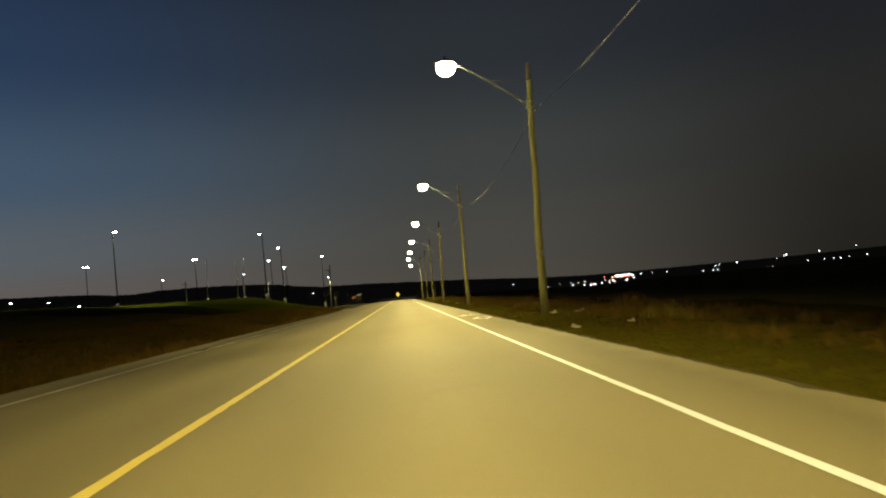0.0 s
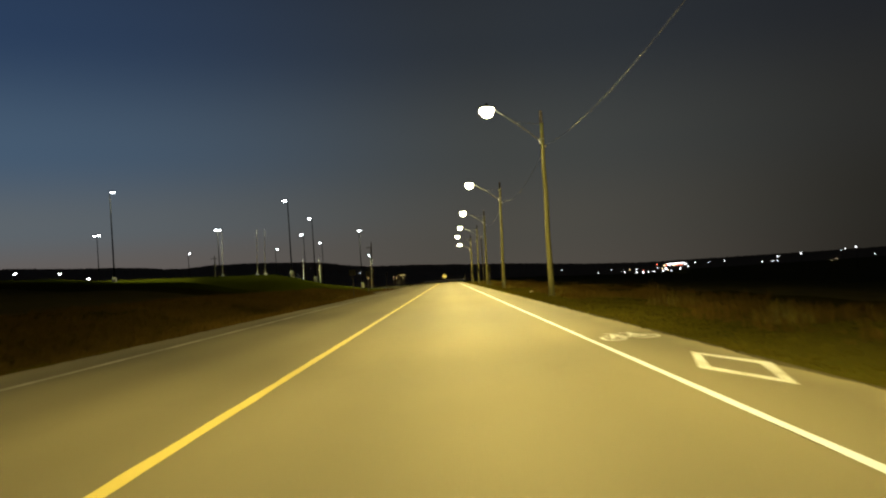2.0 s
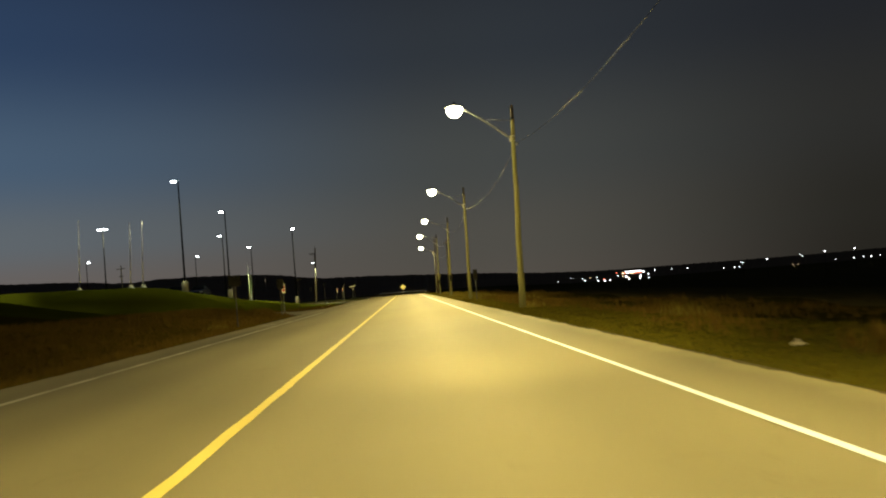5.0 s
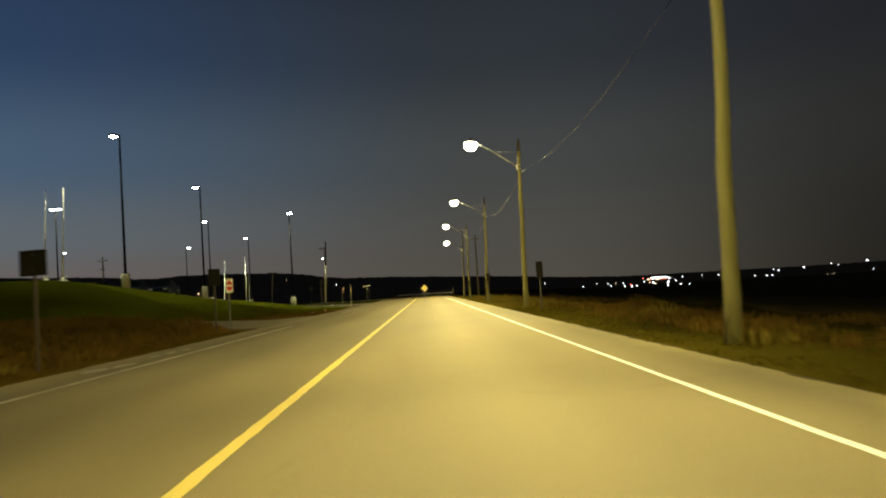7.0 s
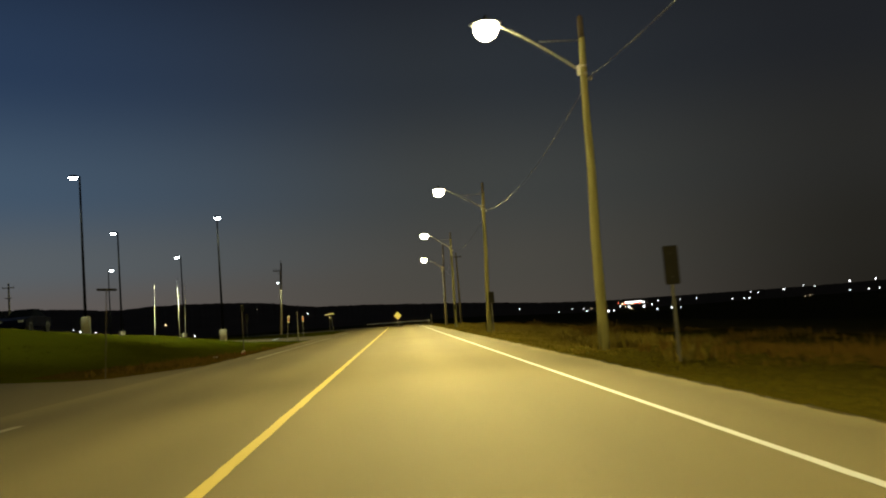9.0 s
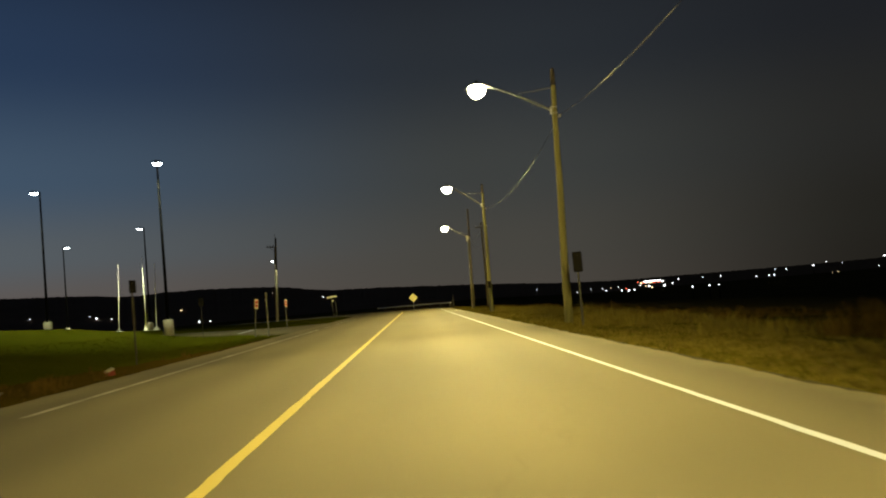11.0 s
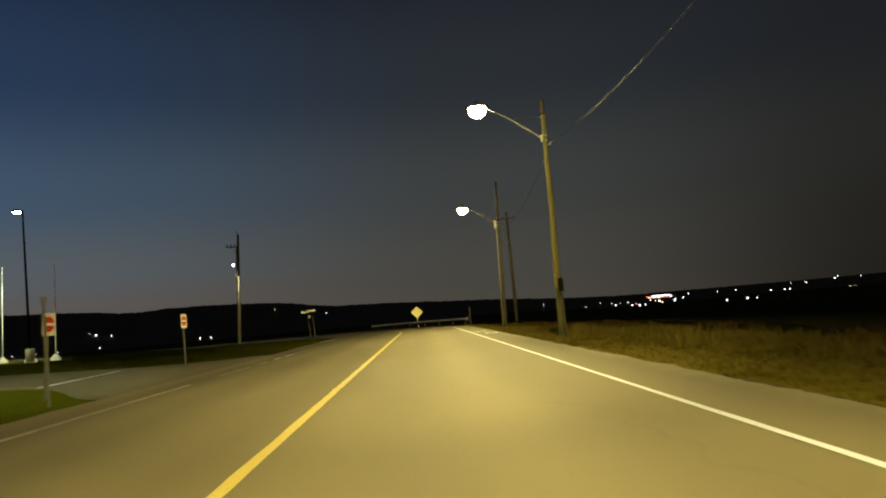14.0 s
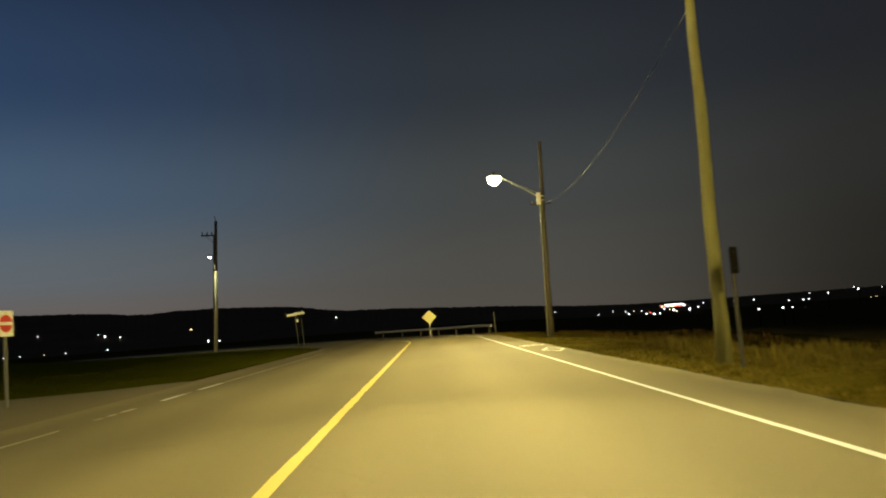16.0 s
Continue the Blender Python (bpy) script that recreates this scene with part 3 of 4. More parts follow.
        tube(b, [(-0.15, -0.06, 0.1), (-0.15, -0.06, a - 0.3)], 0.03, 8)
        part("conduit", b, M_STEEL, ob)
    else:
        # the lamp's cutoff is painted: near-black from here up
        b = bmesh.new()
        lathe(b, [(0.08, -0.02), (0.079, 0.35), (0.07, 0.55), (0.03, 0.60)], 14, (0, 0, h))
        part("pole_top", b, M_BLACKISH_WOOD, ob, "pole top painted dark as if above the lamplight")
        b = bmesh.new()
        lathe(b, [(0.03, 0), (0.05, 0.03), (0.03, 0.06), (0.05, 0.09), (0.02, 0.12)], 10, (0.17, 0, a - 0.28))
        tube(b, [(0.05, 0, a - 0.22), (0.17, 0, a - 0.28)], 0.012, 6)
        part("insulator", b, M_STEEL, ob)
    for share, cone, tilt, narrow, throw in ((1, 100, 15.8, 0.48, -69.5), (1, 100, 15.8, 0.48, 69.5), (0.40, 160, 17.1, 0.41, 0)):
        lamp("street_light", (lamp_x, lamp_y, lamp_z - 0.36), STREET_WATTS * share, LAMP_COLOUR, 0.25, cone, tilt + aim, narrow, throw)
    return ob


STREET_WATTS = 18200.0
# foot x, foot y, lamp y, lean, how far the head is turned out over the road
POLES = ((6.76, -1.5, -1.3, 0.8, 0), (6.81, 29.1, 28.4, 2.26, 0), (6.74, 59.6, 58.2, 0.8, -2), (6.46, 88.1, 87.8, 1.84, 0), (6.53, 116.6, 116.8, 1.04, 1), (6.51, 143.0, 144.5, 1.88, 5), (6.50, 170.7, 171.0, 0.75, 8))
for x, y, lamp_y, lean, aim in POLES:
    lamp_pole(x, y, 4.25, lamp_y, 8.42, 7.95, 7.1, lean, aim)
lamp_pole(7.06, 196.1, 4.95, 196.3, 7.92, 7.0, 6.75, 1.67, 8, box_on=True)


def bare_pole(x, y, h, second_arm=False):
    ob = thing("utility_pole", "bare dark wooden utility pole with two crossarms behind the car park" if second_arm else "bare dark wooden utility pole with one crossarm", "utility pole")
    ob.matrix_basis = pose(x, y, land(x, y))
    b = bmesh.new()
    tube(b, [(0, 0, -0.3), (0.02, 0, h * 0.5), (0, 0, h)], [0.17, 0.14, 0.10], 14)
    part("shaft", b, M_DIM_WOOD, ob)
    b = bmesh.new()
    lathe(b, [(0.11, -0.06), (0.11, 0.02), (0.03, 0.06)], 12, (0, 0, h))
    part("pole_cap", b, M_BLACKISH_WOOD, ob)
    for drop, wide in ((0.6, 1.6), (2.0, 0.9))[:1 + second_arm]:
        b = bmesh.new()
        box(b, (0, -0.13, h - drop), (wide, 0.10, 0.12), bevel=0.01)
        part("crossarm", b, M_BLACKISH_WOOD, ob)
    for k in (-0.7, 0.0, 0.7):
        b = bmesh.new()
        lathe(b, [(0.02, 0), (0.05, 0.04), (0.03, 0.08), (0.05, 0.12), (0.02, 0.16)], 10, (k, -0.13, h - 0.54))
        part("insulator", b, M_STEEL, ob)


bare_pole(10.6, 219.6, 10.8)
bare_pole(-51.7, 212.0, 8.8, True)


def cable(p, q, sag, r=0.0085):
    b = bmesh.new()
    pts = [Vector(p).lerp(Vector(q), k / 20) - Vector((0, 0, 4 * sag * (k / 20) * (1 - k / 20))) for k in range(21)]
    tube(b, pts, r, 6)
    return tagged(new("overhead_cable", mesh_of("overhead_cable", b, M_CABLE)), "thin sagging overhead cable strung between wooden poles", "cable", "cables between the poles")


ENDS = [(x + 0.17 + 0.12 * lean, y, 6.92) for x, y, _, lean, _ in POLES] + [(7.40, 196.1, 6.5), (10.6, 219.5, 7.6)]
for p, q in zip(ENDS, ENDS[1:]):
    cable(p, q, 0.75)


# ---- car park lamps ----
def lot_lamp(x, y, z_lamp, reach, heads=1, base_z=None, lit=False, plinth=0.95, tilt=28, boost=1.0):
    """A black lamp standard on a round concrete footing."""
    g = land(x, y) if base_z is None else base_z
    ob = thing("car_park_lamp", "tall black lamp standard on a concrete footing, lit", "lamp post", "lamps of the car park")
    ob.matrix_basis = pose(x, y, g)
    h = z_lamp - g
    b = bmesh.new()
    lathe(b, [(0.29, -0.6), (0.29, plinth - 0.07), (0.26, plinth - 0.02)], 20)
    part("footing", b, M_CONCRETE, ob, "round grey concrete footing")
    b = bmesh.new()
    box(b, (0, 0, plinth - 0.005), (0.34, 0.34, 0.03), bevel=0.006)
    for sx in (-0.13, 0.13):
        for sy in (-0.13, 0.13):
            lathe(b, [(0.018, 0), (0.018, 0.05)], 8, (sx, sy, plinth + 0.005))
    part("base_plate", b, M_BLACK, ob)
    b = bmesh.new()
    tube(b, [(0, 0, plinth - 0.01), (0, 0, h * 0.5), (0, 0, h + 0.05)], [0.095, 0.078, 0.058], 12)
    part("shaft", b, M_BLACK, ob)
    for k in range(heads):
        r = reach if k == 0 else (-reach[0], -reach[1])
        d = Vector((r[0], r[1], 0))
        b = bmesh.new()
        tube(b, [(0, 0, h - 0.05), tuple(d * 0.5 + Vector((0, 0, h + 0.02)))], 0.03, 8)
        part("arm", b, M_BLACK, ob)
        b = bmesh.new()
        lathe(b, [(0.10, 0.17), (0.27, 0.12), (0.31, 0.03), (0.30, 0.0)][::-1], 18, (d.x, d.y, h - 0.02))
        head = part("lamp_head", b, M_BLACK, ob, "round black lamp head")
        b = bmesh.new()
        lathe(b, [(0.05, -0.13), (0.17, -0.11), (0.25, -0.05), (0.275, -0.004)], 18, (d.x, d.y, h - 0.02))
        part("lens", b, M_LOT_LENS, head, "glowing white lens")
    if lit:
        lamp("lot_light", (x + reach[0] * 3.2, y + reach[1] * 3.2 - 0.3, z_lamp - 0.40), LOT_WATTS * boost, LOT_COLOUR, 0.25, 135, tilt)


LOT_WATTS = 3400.0
for x, y, z, reach, heads, lit in (
        (-37.0, 117.7, 13.95, (0.35, 0), 1, True), (-18.55, 130.3, 12.85, (-0.4, 0), 1, True), (-18.7, 150.4, 11.9, (-0.4, 0), 1, True),
        (-12.8, 163.6, 10.35, (0.12, -0.40), 1, True), (-24.3, 196.5, 10.5, (-0.4, 0), 1, True), (-24.3, 174.3, 11.1, (-0.4, 0), 1, True),
        (-36.4, 206.7, 10.3, (0.4, 0), 1, False), (-36.5, 160.8, 12.0, (0.32, 0), 2, True), (-56.3, 207.3, 10.8, (0.4, 0), 1, False),
        (-56.2, 158.8, 12.35, (0.32, 0), 2, False), (-69.0, 171.5, 6.9, (0.3, 0), 1, False), (-57.2, 156.2, 5.2, (0.3, 0), 1, False), (-71.0, 159.6, 7.0, (0.3, 0), 1, False)):
    lot_lamp(x, y, z, reach, heads, lit=lit, plinth={150.4: 1.12, 174.3: 1.40}.get(y, 0.95), **({"tilt": 55, "boost": 3.5} if y == 196.5 else {}))


# ---- white poles on small footings ----
def flag_pole(x, y, h, lean):
    ob = thing("flag_pole", "slim white bare flag pole on a concrete footing", "flag pole", "white flag poles")
    ob.matrix_basis = pose(x, y, land(x, y), 0, lean, 0)
    b = bmesh.new()
    lathe(b, [(0.42, -0.4), (0.40, 0.18), (0.24, 0.34), (0.14, 0.50), (0.10, 0.52)], 16)
    part("footing", b, M_CONCRETE, ob, "stepped pale concrete footing")
    b = bmesh.new()
    tube(b, [(0, 0, 0.45), (0, 0, h * 0.55), (0, 0, h)], [0.048, 0.042, 0.028], 12)
    part("shaft", b, M_FLAGPOLE, ob)
    b = bmesh.new()
    lathe(b, [(0.01, -0.06), (0.05, -0.03), (0.06, 0.0), (0.05, 0.03), (0.01, 0.06)], 12, (0, 0, h + 0.05))
    part("finial", b, M_FLAGPOLE, ob)


for x, y, h, lean in ((-27.0, 127.5, 6.3, 2.5), (-22.4, 127.0, 5.9, 2.5), (-21.5, 127.5, 6.1, 2.5), (-30.3, 204.9, 7.2, 2.5), (-25.6, 199.3, 7.4, 0), (-26.5, 205.3, 7.2, 2.3)):
    flag_pole(x, y, h, lean)


# ---- road signs ----
def sign_post(b, h, lean=0.0):
    """A steel channel post."""
    for px, py, w, d in ((0, 0.02, 0.050, 0.006), (-0.028, 0.035, 0.006, 0.034), (0.028, 0.035, 0.006, 0.034)):
        box(b, (px, py, h / 2 - 0.15), (w, d, h + 0.3))
    return b


def disc(r, n=32, cut=None):
    """A circle; with cut, its part above (1) or below (-1) the bar of half-height cut[0]."""
    pts = [(r * math.cos(2 * math.pi * k / n), r * math.sin(2 * math.pi * k / n)) for k in range(n)]
    if not cut:
        return pts
    h, s = cut
    a0 = math.asin(h / r)
    return [(r * math.cos(a), s * r * math.sin(a)) for a in (a0 + (math.pi - 2 * a0) * k / n for k in range(n + 1))]


def no_entry_sign(x, y, turn, z_mid, k=0.80, lean=0.0):
    ob = thing("no_entry_sign", "white no entry sign with a red disc on a post", "road sign", "no entry signs")
    g = land(x, y)
    m = z_mid - g
    ob.matrix_basis = pose(x - m * math.tan(radians(lean)), y, g, 0, lean, 0) @ pose(0, 0, 0, 0, 0, turn)
    part("post", sign_post(bmesh.new(), m + 0.33 * k), M_POST, ob)
    panel = part("panel", plate(bmesh.new(), rounded(0.52 * k, 0.66 * k, 0.04 * k), 0.004), M_SIGN_WHITE, ob, "white rectangular panel", pose(0, -0.002, m))
    for s in (1, -1):
        part("red_segment", plate(bmesh.new(), disc(0.225 * k, 20, (0.042 * k, s)), 0.002), M_SIGN_RED, panel, at=pose(0, -0.0035, 0.0))
    for dz in (0.2, -0.2):
        b = bmesh.new()
        lathe(b, [(0.012, -0.006), (0.012, 0.006)], 8)
        part("bolt", b, M_STEEL, panel, at=pose(0, -0.006, dz * 1.35 * k, 90))
    return ob


no_entry_sign(-6.38, 108.0, 66, 1.78, 0.86)
no_entry_sign(-7.14, 160.7, 73, 1.70, lean=5)
no_entry_sign(-7.43, 172.7, 76, 1.73)


def back_sign(x, y, h, w, ph, turn, lean=0.0, dark=True, pale=False, post=0.055):
    """A sign that shows its dark or bare back."""
    ob = thing("road_sign", "road sign with a dark unlit panel on a square post" if dark else "bare metal back of a road sign on a steel post", "road sign", "signs seen from behind")
    g = land(x, y)
    ob.matrix_basis = pose(x, y, g, 0, lean, turn)
    b = bmesh.new()
    if dark:
        box(b, (0, 0.04, h / 2 - 0.15), (post, post, h + 0.2), bevel=0.008)
    else:
        sign_post(b, h - 0.05)
    part("post", b, M_POST if not dark else M_SIGN_BACK if pale else M_BLACKISH_WOOD, ob)
    part("panel", plate(bmesh.new(), rounded(w, ph, 0.03), 0.004), M_SIGN_DARK if dark else M_POST, ob, "", pose(0, -0.002, h - ph / 2))
    for dz in (-0.3, 0.3):
        b = bmesh.new()
        lathe(b, [(0.012, -0.004), (0.012, 0.004)], 8)
        part("bolt", b, M_SIGN_BACK, ob, "", pose(0, -0.006, h - ph / 2 + dz * ph, 90))


for x, y, h, w, ph, turn in ((6.55, 111.0, 2.15, 0.30, 0.72, 8), (6.50, 140.5, 2.27, 0.30, 0.62, 8), (6.39, 169.4, 2.05, 0.30, 0.45, 45)):
    back_sign(x, y, h, w, ph, turn, pale=True)
back_sign(-6.0, 90.7, 2.35, 0.60, 0.50, -12)
back_sign(-6.0, 104.2, 2.28, 0.42, 0.60, 30)
back_sign(-7.05, 120.3, 2.66, 0.55, 0.07, 24, 3, post=0.028)
back_sign(-6.8, 140.2, 2.5, 0.26, 0.38, 60, 0, True, post=0.04)
back_sign(-6.16, 158.3, 2.25, 0.10, 0.14, 20, 0, False)
back_sign(-10.9, 163.8, 2.25, 0.32, 0.46, 40, 0, True, post=0.035)


def diamond_sign(x, y, z_mid):
    ob = thing("warning_sign", "yellow diamond warning sign behind the guard rail", "road sign")
    g = land(x, y)
    ob.matrix_basis = pose(x, y, g)
    m = z_mid - g
    part("post", sign_post(bmesh.new(), m + 0.5), M_STEEL, ob)
    s = 0.92
    b = plate(bmesh.new(), rounded(s, s, 0.06), 0.004)
    part("panel", b, M_SIGN_YELLOW, ob, "bright yellow diamond panel", pose(0, -0.002, m) @ pose(0, 0, 0, 0, 45, 0))


diamond_sign(1.17, 229.6, 1.52)


def street_sign(x, y):
    ob = thing("street_name_sign", "two white street name blades on a leaning steel post", "street sign")
    g = land(x, y)
    ob.matrix_basis = pose(x, y, g, 0, -3, 8)
    part("post", sign_post(bmesh.new(), 2.45 - g), M_SIGN_BACK, ob)
    for k, (dx, dz, w, turn) in enumerate(((-0.25, 2.45, 0.70, 0), (0.32, 2.50, 0.80, 0))):
        part("blade", plate(bmesh.new(), rounded(w, 0.20, 0.02), 0.004), M_SIGN_WHITE, ob, "white street name blade", pose(dx, -0.01 - 0.01 * k, dz - g, 0, 0, turn))
    b = bmesh.new()
    box(b, (0.12, -0.02, 1.98 - g), (0.16, 0.006, 0.24), bevel=0.002)
    part("small_plate", b, M_SIGN_WHITE, ob, "small white plate")
    b = bmesh.new()
    sign_post(b, 2.05 - g)
    part("post", b, M_SIGN_BACK, ob, "", pose(0.42, 0.3, 0))


street_sign(-8.75, 218.0)


# ---- rubbish at the roadside ----
def litter(x, y):
    ob = thing("litter_carton", "crumpled red and white drink carton lying in the weeds", "litter")
    ob.matrix_basis = pose(x, y, land(x, y) + 0.06, 14, -22, 35) @ Matrix.Diagonal((0.8, 0.8, 0.8, 1))
    b = bmesh.new()
    box(b, (0, 0, 0), (0.26, 0.18, 0.16), bevel=0.025)
    for i, v in enumerate(b.verts):
        v.co += Vector((0.012 * math.sin(i * 2.3), 0.010 * math.cos(i * 1.7), 0.010 * math.sin(i * 3.1)))
    part("carton", b, M_CARTON, ob, "red crumpled carton")
    b = bmesh.new()
    box(b, (0.01, -0.01, 0.105), (0.25, 0.17, 0.06), 6, 0.018)
    part("flap", b, M_CARTON_TOP, ob, "white folded top")


litter(-6.1, 136.1)


def rubber_scrap(x, y):
    """A torn strip of tyre tread, curled at its ends."""
    ob = thing("tyre_scrap", "torn black strip of tyre tread lying on the road shoulder", "litter")
    ob.matrix_basis = pose(x, y, 0.004, 0, 0, 24)
    b = bmesh.new()
    rows = []
    for k in range(9):
        u = k / 8 - 0.5
        w = 0.055 + 0.012 * math.sin(k * 2.2)
        z = 0.22 * u * u
        rows.append([b.verts.new(v) for v in ((0.42 * u, -w, z), (0.42 * u, w, z + 0.006), (0.42 * u, w, z + 0.022), (0.42 * u, -w, z + 0.018))])
    for p, q in zip(rows, rows[1:]):
        for k in range(4):
            b.faces.new((p[k], p[(k + 1) % 4], q[(k + 1) % 4], q[k]))
    b.faces.new(rows[0])
    b.faces.new(list(reversed(rows[-1])))
    bmesh.ops.recalc_face_normals(b, faces=b.faces[:])
    part("tread", b, M_RUBBER, ob)


rubber_scrap(-4.05, 26.5)


def paper_scrap(x, y, size, turn):
    """A crumpled sheet with a fold and one lifted corner."""
    ob = thing("paper_scrap", "crumpled scrap of white paper lying in the roadside grass", "litter", "scraps of paper")
    ob.matrix_basis = pose(x, y, max(0.0, land(x, y)) + 0.02, 6, 0, turn)
    b = bmesh.new()
    n = 5
    grid = [[b.verts.new((size * (i / n - 0.5), size * 0.7 * (j / n - 0.5), 0.05 + 0.25 * size * noise.noise(Vector((i * 0.9 + x, j * 0.9, y))) + (0.2 * size if i + j > 8 else 0))) for j in range(n + 1)] for i in range(n + 1)]
    for i in range(n):
        for j in range(n):
            b.faces.new((grid[i][j], grid[i + 1][j], grid[i + 1][j + 1], grid[i][j + 1]))
    made = bmesh.ops.solidify(b, geom=b.faces[:], thickness=0.003)
    part("sheet", b, M_CARTON_TOP, ob)


for x, y, size, turn in ((6.55, 26.0, 0.22, 20), (7.18, 25.3, 0.24, -30), (5.45, 17.7, 0.26, 65), (6.60, 17.8, 0.16, 10), (6.15, 63.0, 0.18, 40), (-6.30, 131.0, 0.20, 15)):
    paper_scrap(x, y, size, turn)


# ---- guard rail on the outside of the bend ----
def guard_rail():
    ob = thing("guard_rail", "galvanised steel guard rail round the outside of the bend", "guard rail")
    R = BEND_R + 8.3
    a0, a1 = math.asin((217.4 - BEND_Y) / R), math.asin((234.2 - BEND_Y) / R)
    prof = [(-0.155, 0.0), (-0.12, 0.07), (-0.06, 0.075), (-0.02, 0.01), (0.02, 0.01), (0.06, 0.075), (0.12, 0.07), (0.155, 0.0)]
    n = 24
    b = bmesh.new()
    rows = []
    for i in range(n + 1):
        a = a0 + (a1 - a0) * i / n
        row = []
        for z, d in prof:
            row.append(b.verts.new((BEND_X + (R - d) * math.cos(a), BEND_Y + (R - d) * math.sin(a), 0.47 + 0.6 * z)))
        for z, d in reversed(prof):
            row.append(b.verts.new((BEND_X + (R - d + 0.006) * math.cos(a), BEND_Y + (R - d + 0.006) * math.sin(a), 0.47 + 0.6 * z)))
        rows.append(row)
    m = len(rows[0])
    for p, q in zip(rows, rows[1:]):
        for k in range(m):
            b.faces.new((p[k], p[(k + 1) % m], q[(k + 1) % m], q[k]))
    b.faces.new(rows[0])
    b.faces.new(list(reversed(rows[-1])))
    bmesh.ops.recalc_face_normals(b, faces=b.faces[:])
    part("beam", b, M_STEEL, ob, "corrugated galvanised beam")
    for i in range(7):
        a = a0 + (a1 - a0) * (i + 0.3) / 6.6
        x, y = BEND_X + (R + 0.16) * math.cos(a), BEND_Y + (R + 0.16) * math.sin(a)
        b = bmesh.new()
        box(b, (0, 0, 0.05), (0.12, 0.14, 0.95), bevel=0.01)
        part("post", b, M_BLACKISH_WOOD, ob, "", pose(x, y, 0.0, 0, 0, math.degrees(a)))
        b = bmesh.new()
        box(b, (-0.10, 0, 0.46), (0.09, 0.10, 0.16), bevel=0.008)
        part("spacer", b, M_BLACKISH_WOOD, ob, "", pose(x, y, 0.0, 0, 0, math.degrees(a)))
    for a in (a0, a1):
        b = bmesh.new()
        box(b, (0, 0, 0.46), (0.10, 0.08, 0.28), bevel=0.02)
        part("end_piece", b, M_STEEL, ob, "pale end piece", pose(BEND_X + R * math.cos(a), BEND_Y + R * math.sin(a), 0, 0, 0, math.degrees(a)))
    ob2 = thing("marker_post", "thin steel marker post at the end of the guard rail", "marker post")
    ob2.matrix_basis = pose(6.2, 219.5, land(6.2, 219.5))
    part("post", sign_post(bmesh.new(), 1.75), M_SIGN_BACK, ob2)


guard_rail()


# ---- far utility pole with a lamp ----
def corner_pole(x, y, h):
    g = land(x, y)
    ob = thing("utility_pole", "tall wooden utility pole with crossarm and a small white lamp", "utility pole")
    ob.matrix_basis = pose(x, y, g, 0, 3.2, 0)
    # lamplight below the lamp and dark above it are painted as two woods
    b = bmesh.new()
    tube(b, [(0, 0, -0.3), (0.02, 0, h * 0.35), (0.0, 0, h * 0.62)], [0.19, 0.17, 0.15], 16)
    part("shaft", b, M_LAMPLIT_WOOD, ob, "grey weathered lower pole, painted pale as if lamplit")
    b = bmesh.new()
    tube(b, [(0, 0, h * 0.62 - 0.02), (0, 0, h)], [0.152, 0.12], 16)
    part("pole_top", b, M_BLACKISH_WOOD, ob, "upper pole painted dark as if out of the lamplight")
    b = bmesh.new()
    box(b, (-0.55, -0.16, h - 1.25), (1.3, 0.10, 0.12), bevel=0.01)
    tube(b, [(-0.1, -0.16, h - 1.9), (-0.8, -0.16, h - 1.3)], 0.02, 6)
    part("crossarm", b, M_BLACKISH_WOOD, ob)
    for k in (-1.1, -0.7, -0.3):
        b = bmesh.new()
        lathe(b, [(0.02, 0), (0.06, 0.05), (0.035, 0.10), (0.06, 0.15), (0.035, 0.2), (0.02, 0.26)], 10, (k, -0.16, h - 1.19))
        part("insulator", b, M_BLACK, ob)
    b = bmesh.new()
    tube(b, [(0.0, 0, h - 0.05), (-0.12, 0, h + 0.45)], 0.03, 8)
    part("top_pin", b, M_BLACKISH_WOOD, ob)
    b = bmesh.new()
    tube(b, [(-0.13, -0.12, 0.2), (-0.15, -0.12, h - 1.3)], 0.045, 8)
    part("conduit", b, M_BLACKISH_WOOD, ob)
    b = bmesh.new()
    tube(b, [(-0.1, 0, 7.97), (-0.32, 0, 8.20), (-0.48, 0, 8.24)], 0.025, 8)
    part("lamp_arm", b, M_ALUMINIUM, ob)
    b = bmesh.new()
    lathe(b, [(0.12, 0.0), (0.11, 0.08), (0.07, 0.16), (0.05, 0.2)], 16, (-0.52, 0, 8.14))
    head = part("lamp_head", b, M_ALUMINIUM, ob)
    b = bmesh.new()
    lathe(b, [(0.03, -0.14), (0.08, -0.11), (0.105, -0.05), (0.10, -0.002)], 16, (-0.52, 0, 8.14))
    part("lens", b, M_LOT_LENS, head, "glowing white lens")
    lamp("corner_light", (x - 0.52, y - 1.0, g + 7.75), 350, LOT_COLOUR, 0.2, 165)


corner_pole(-17.1, 226.2, 11.2)


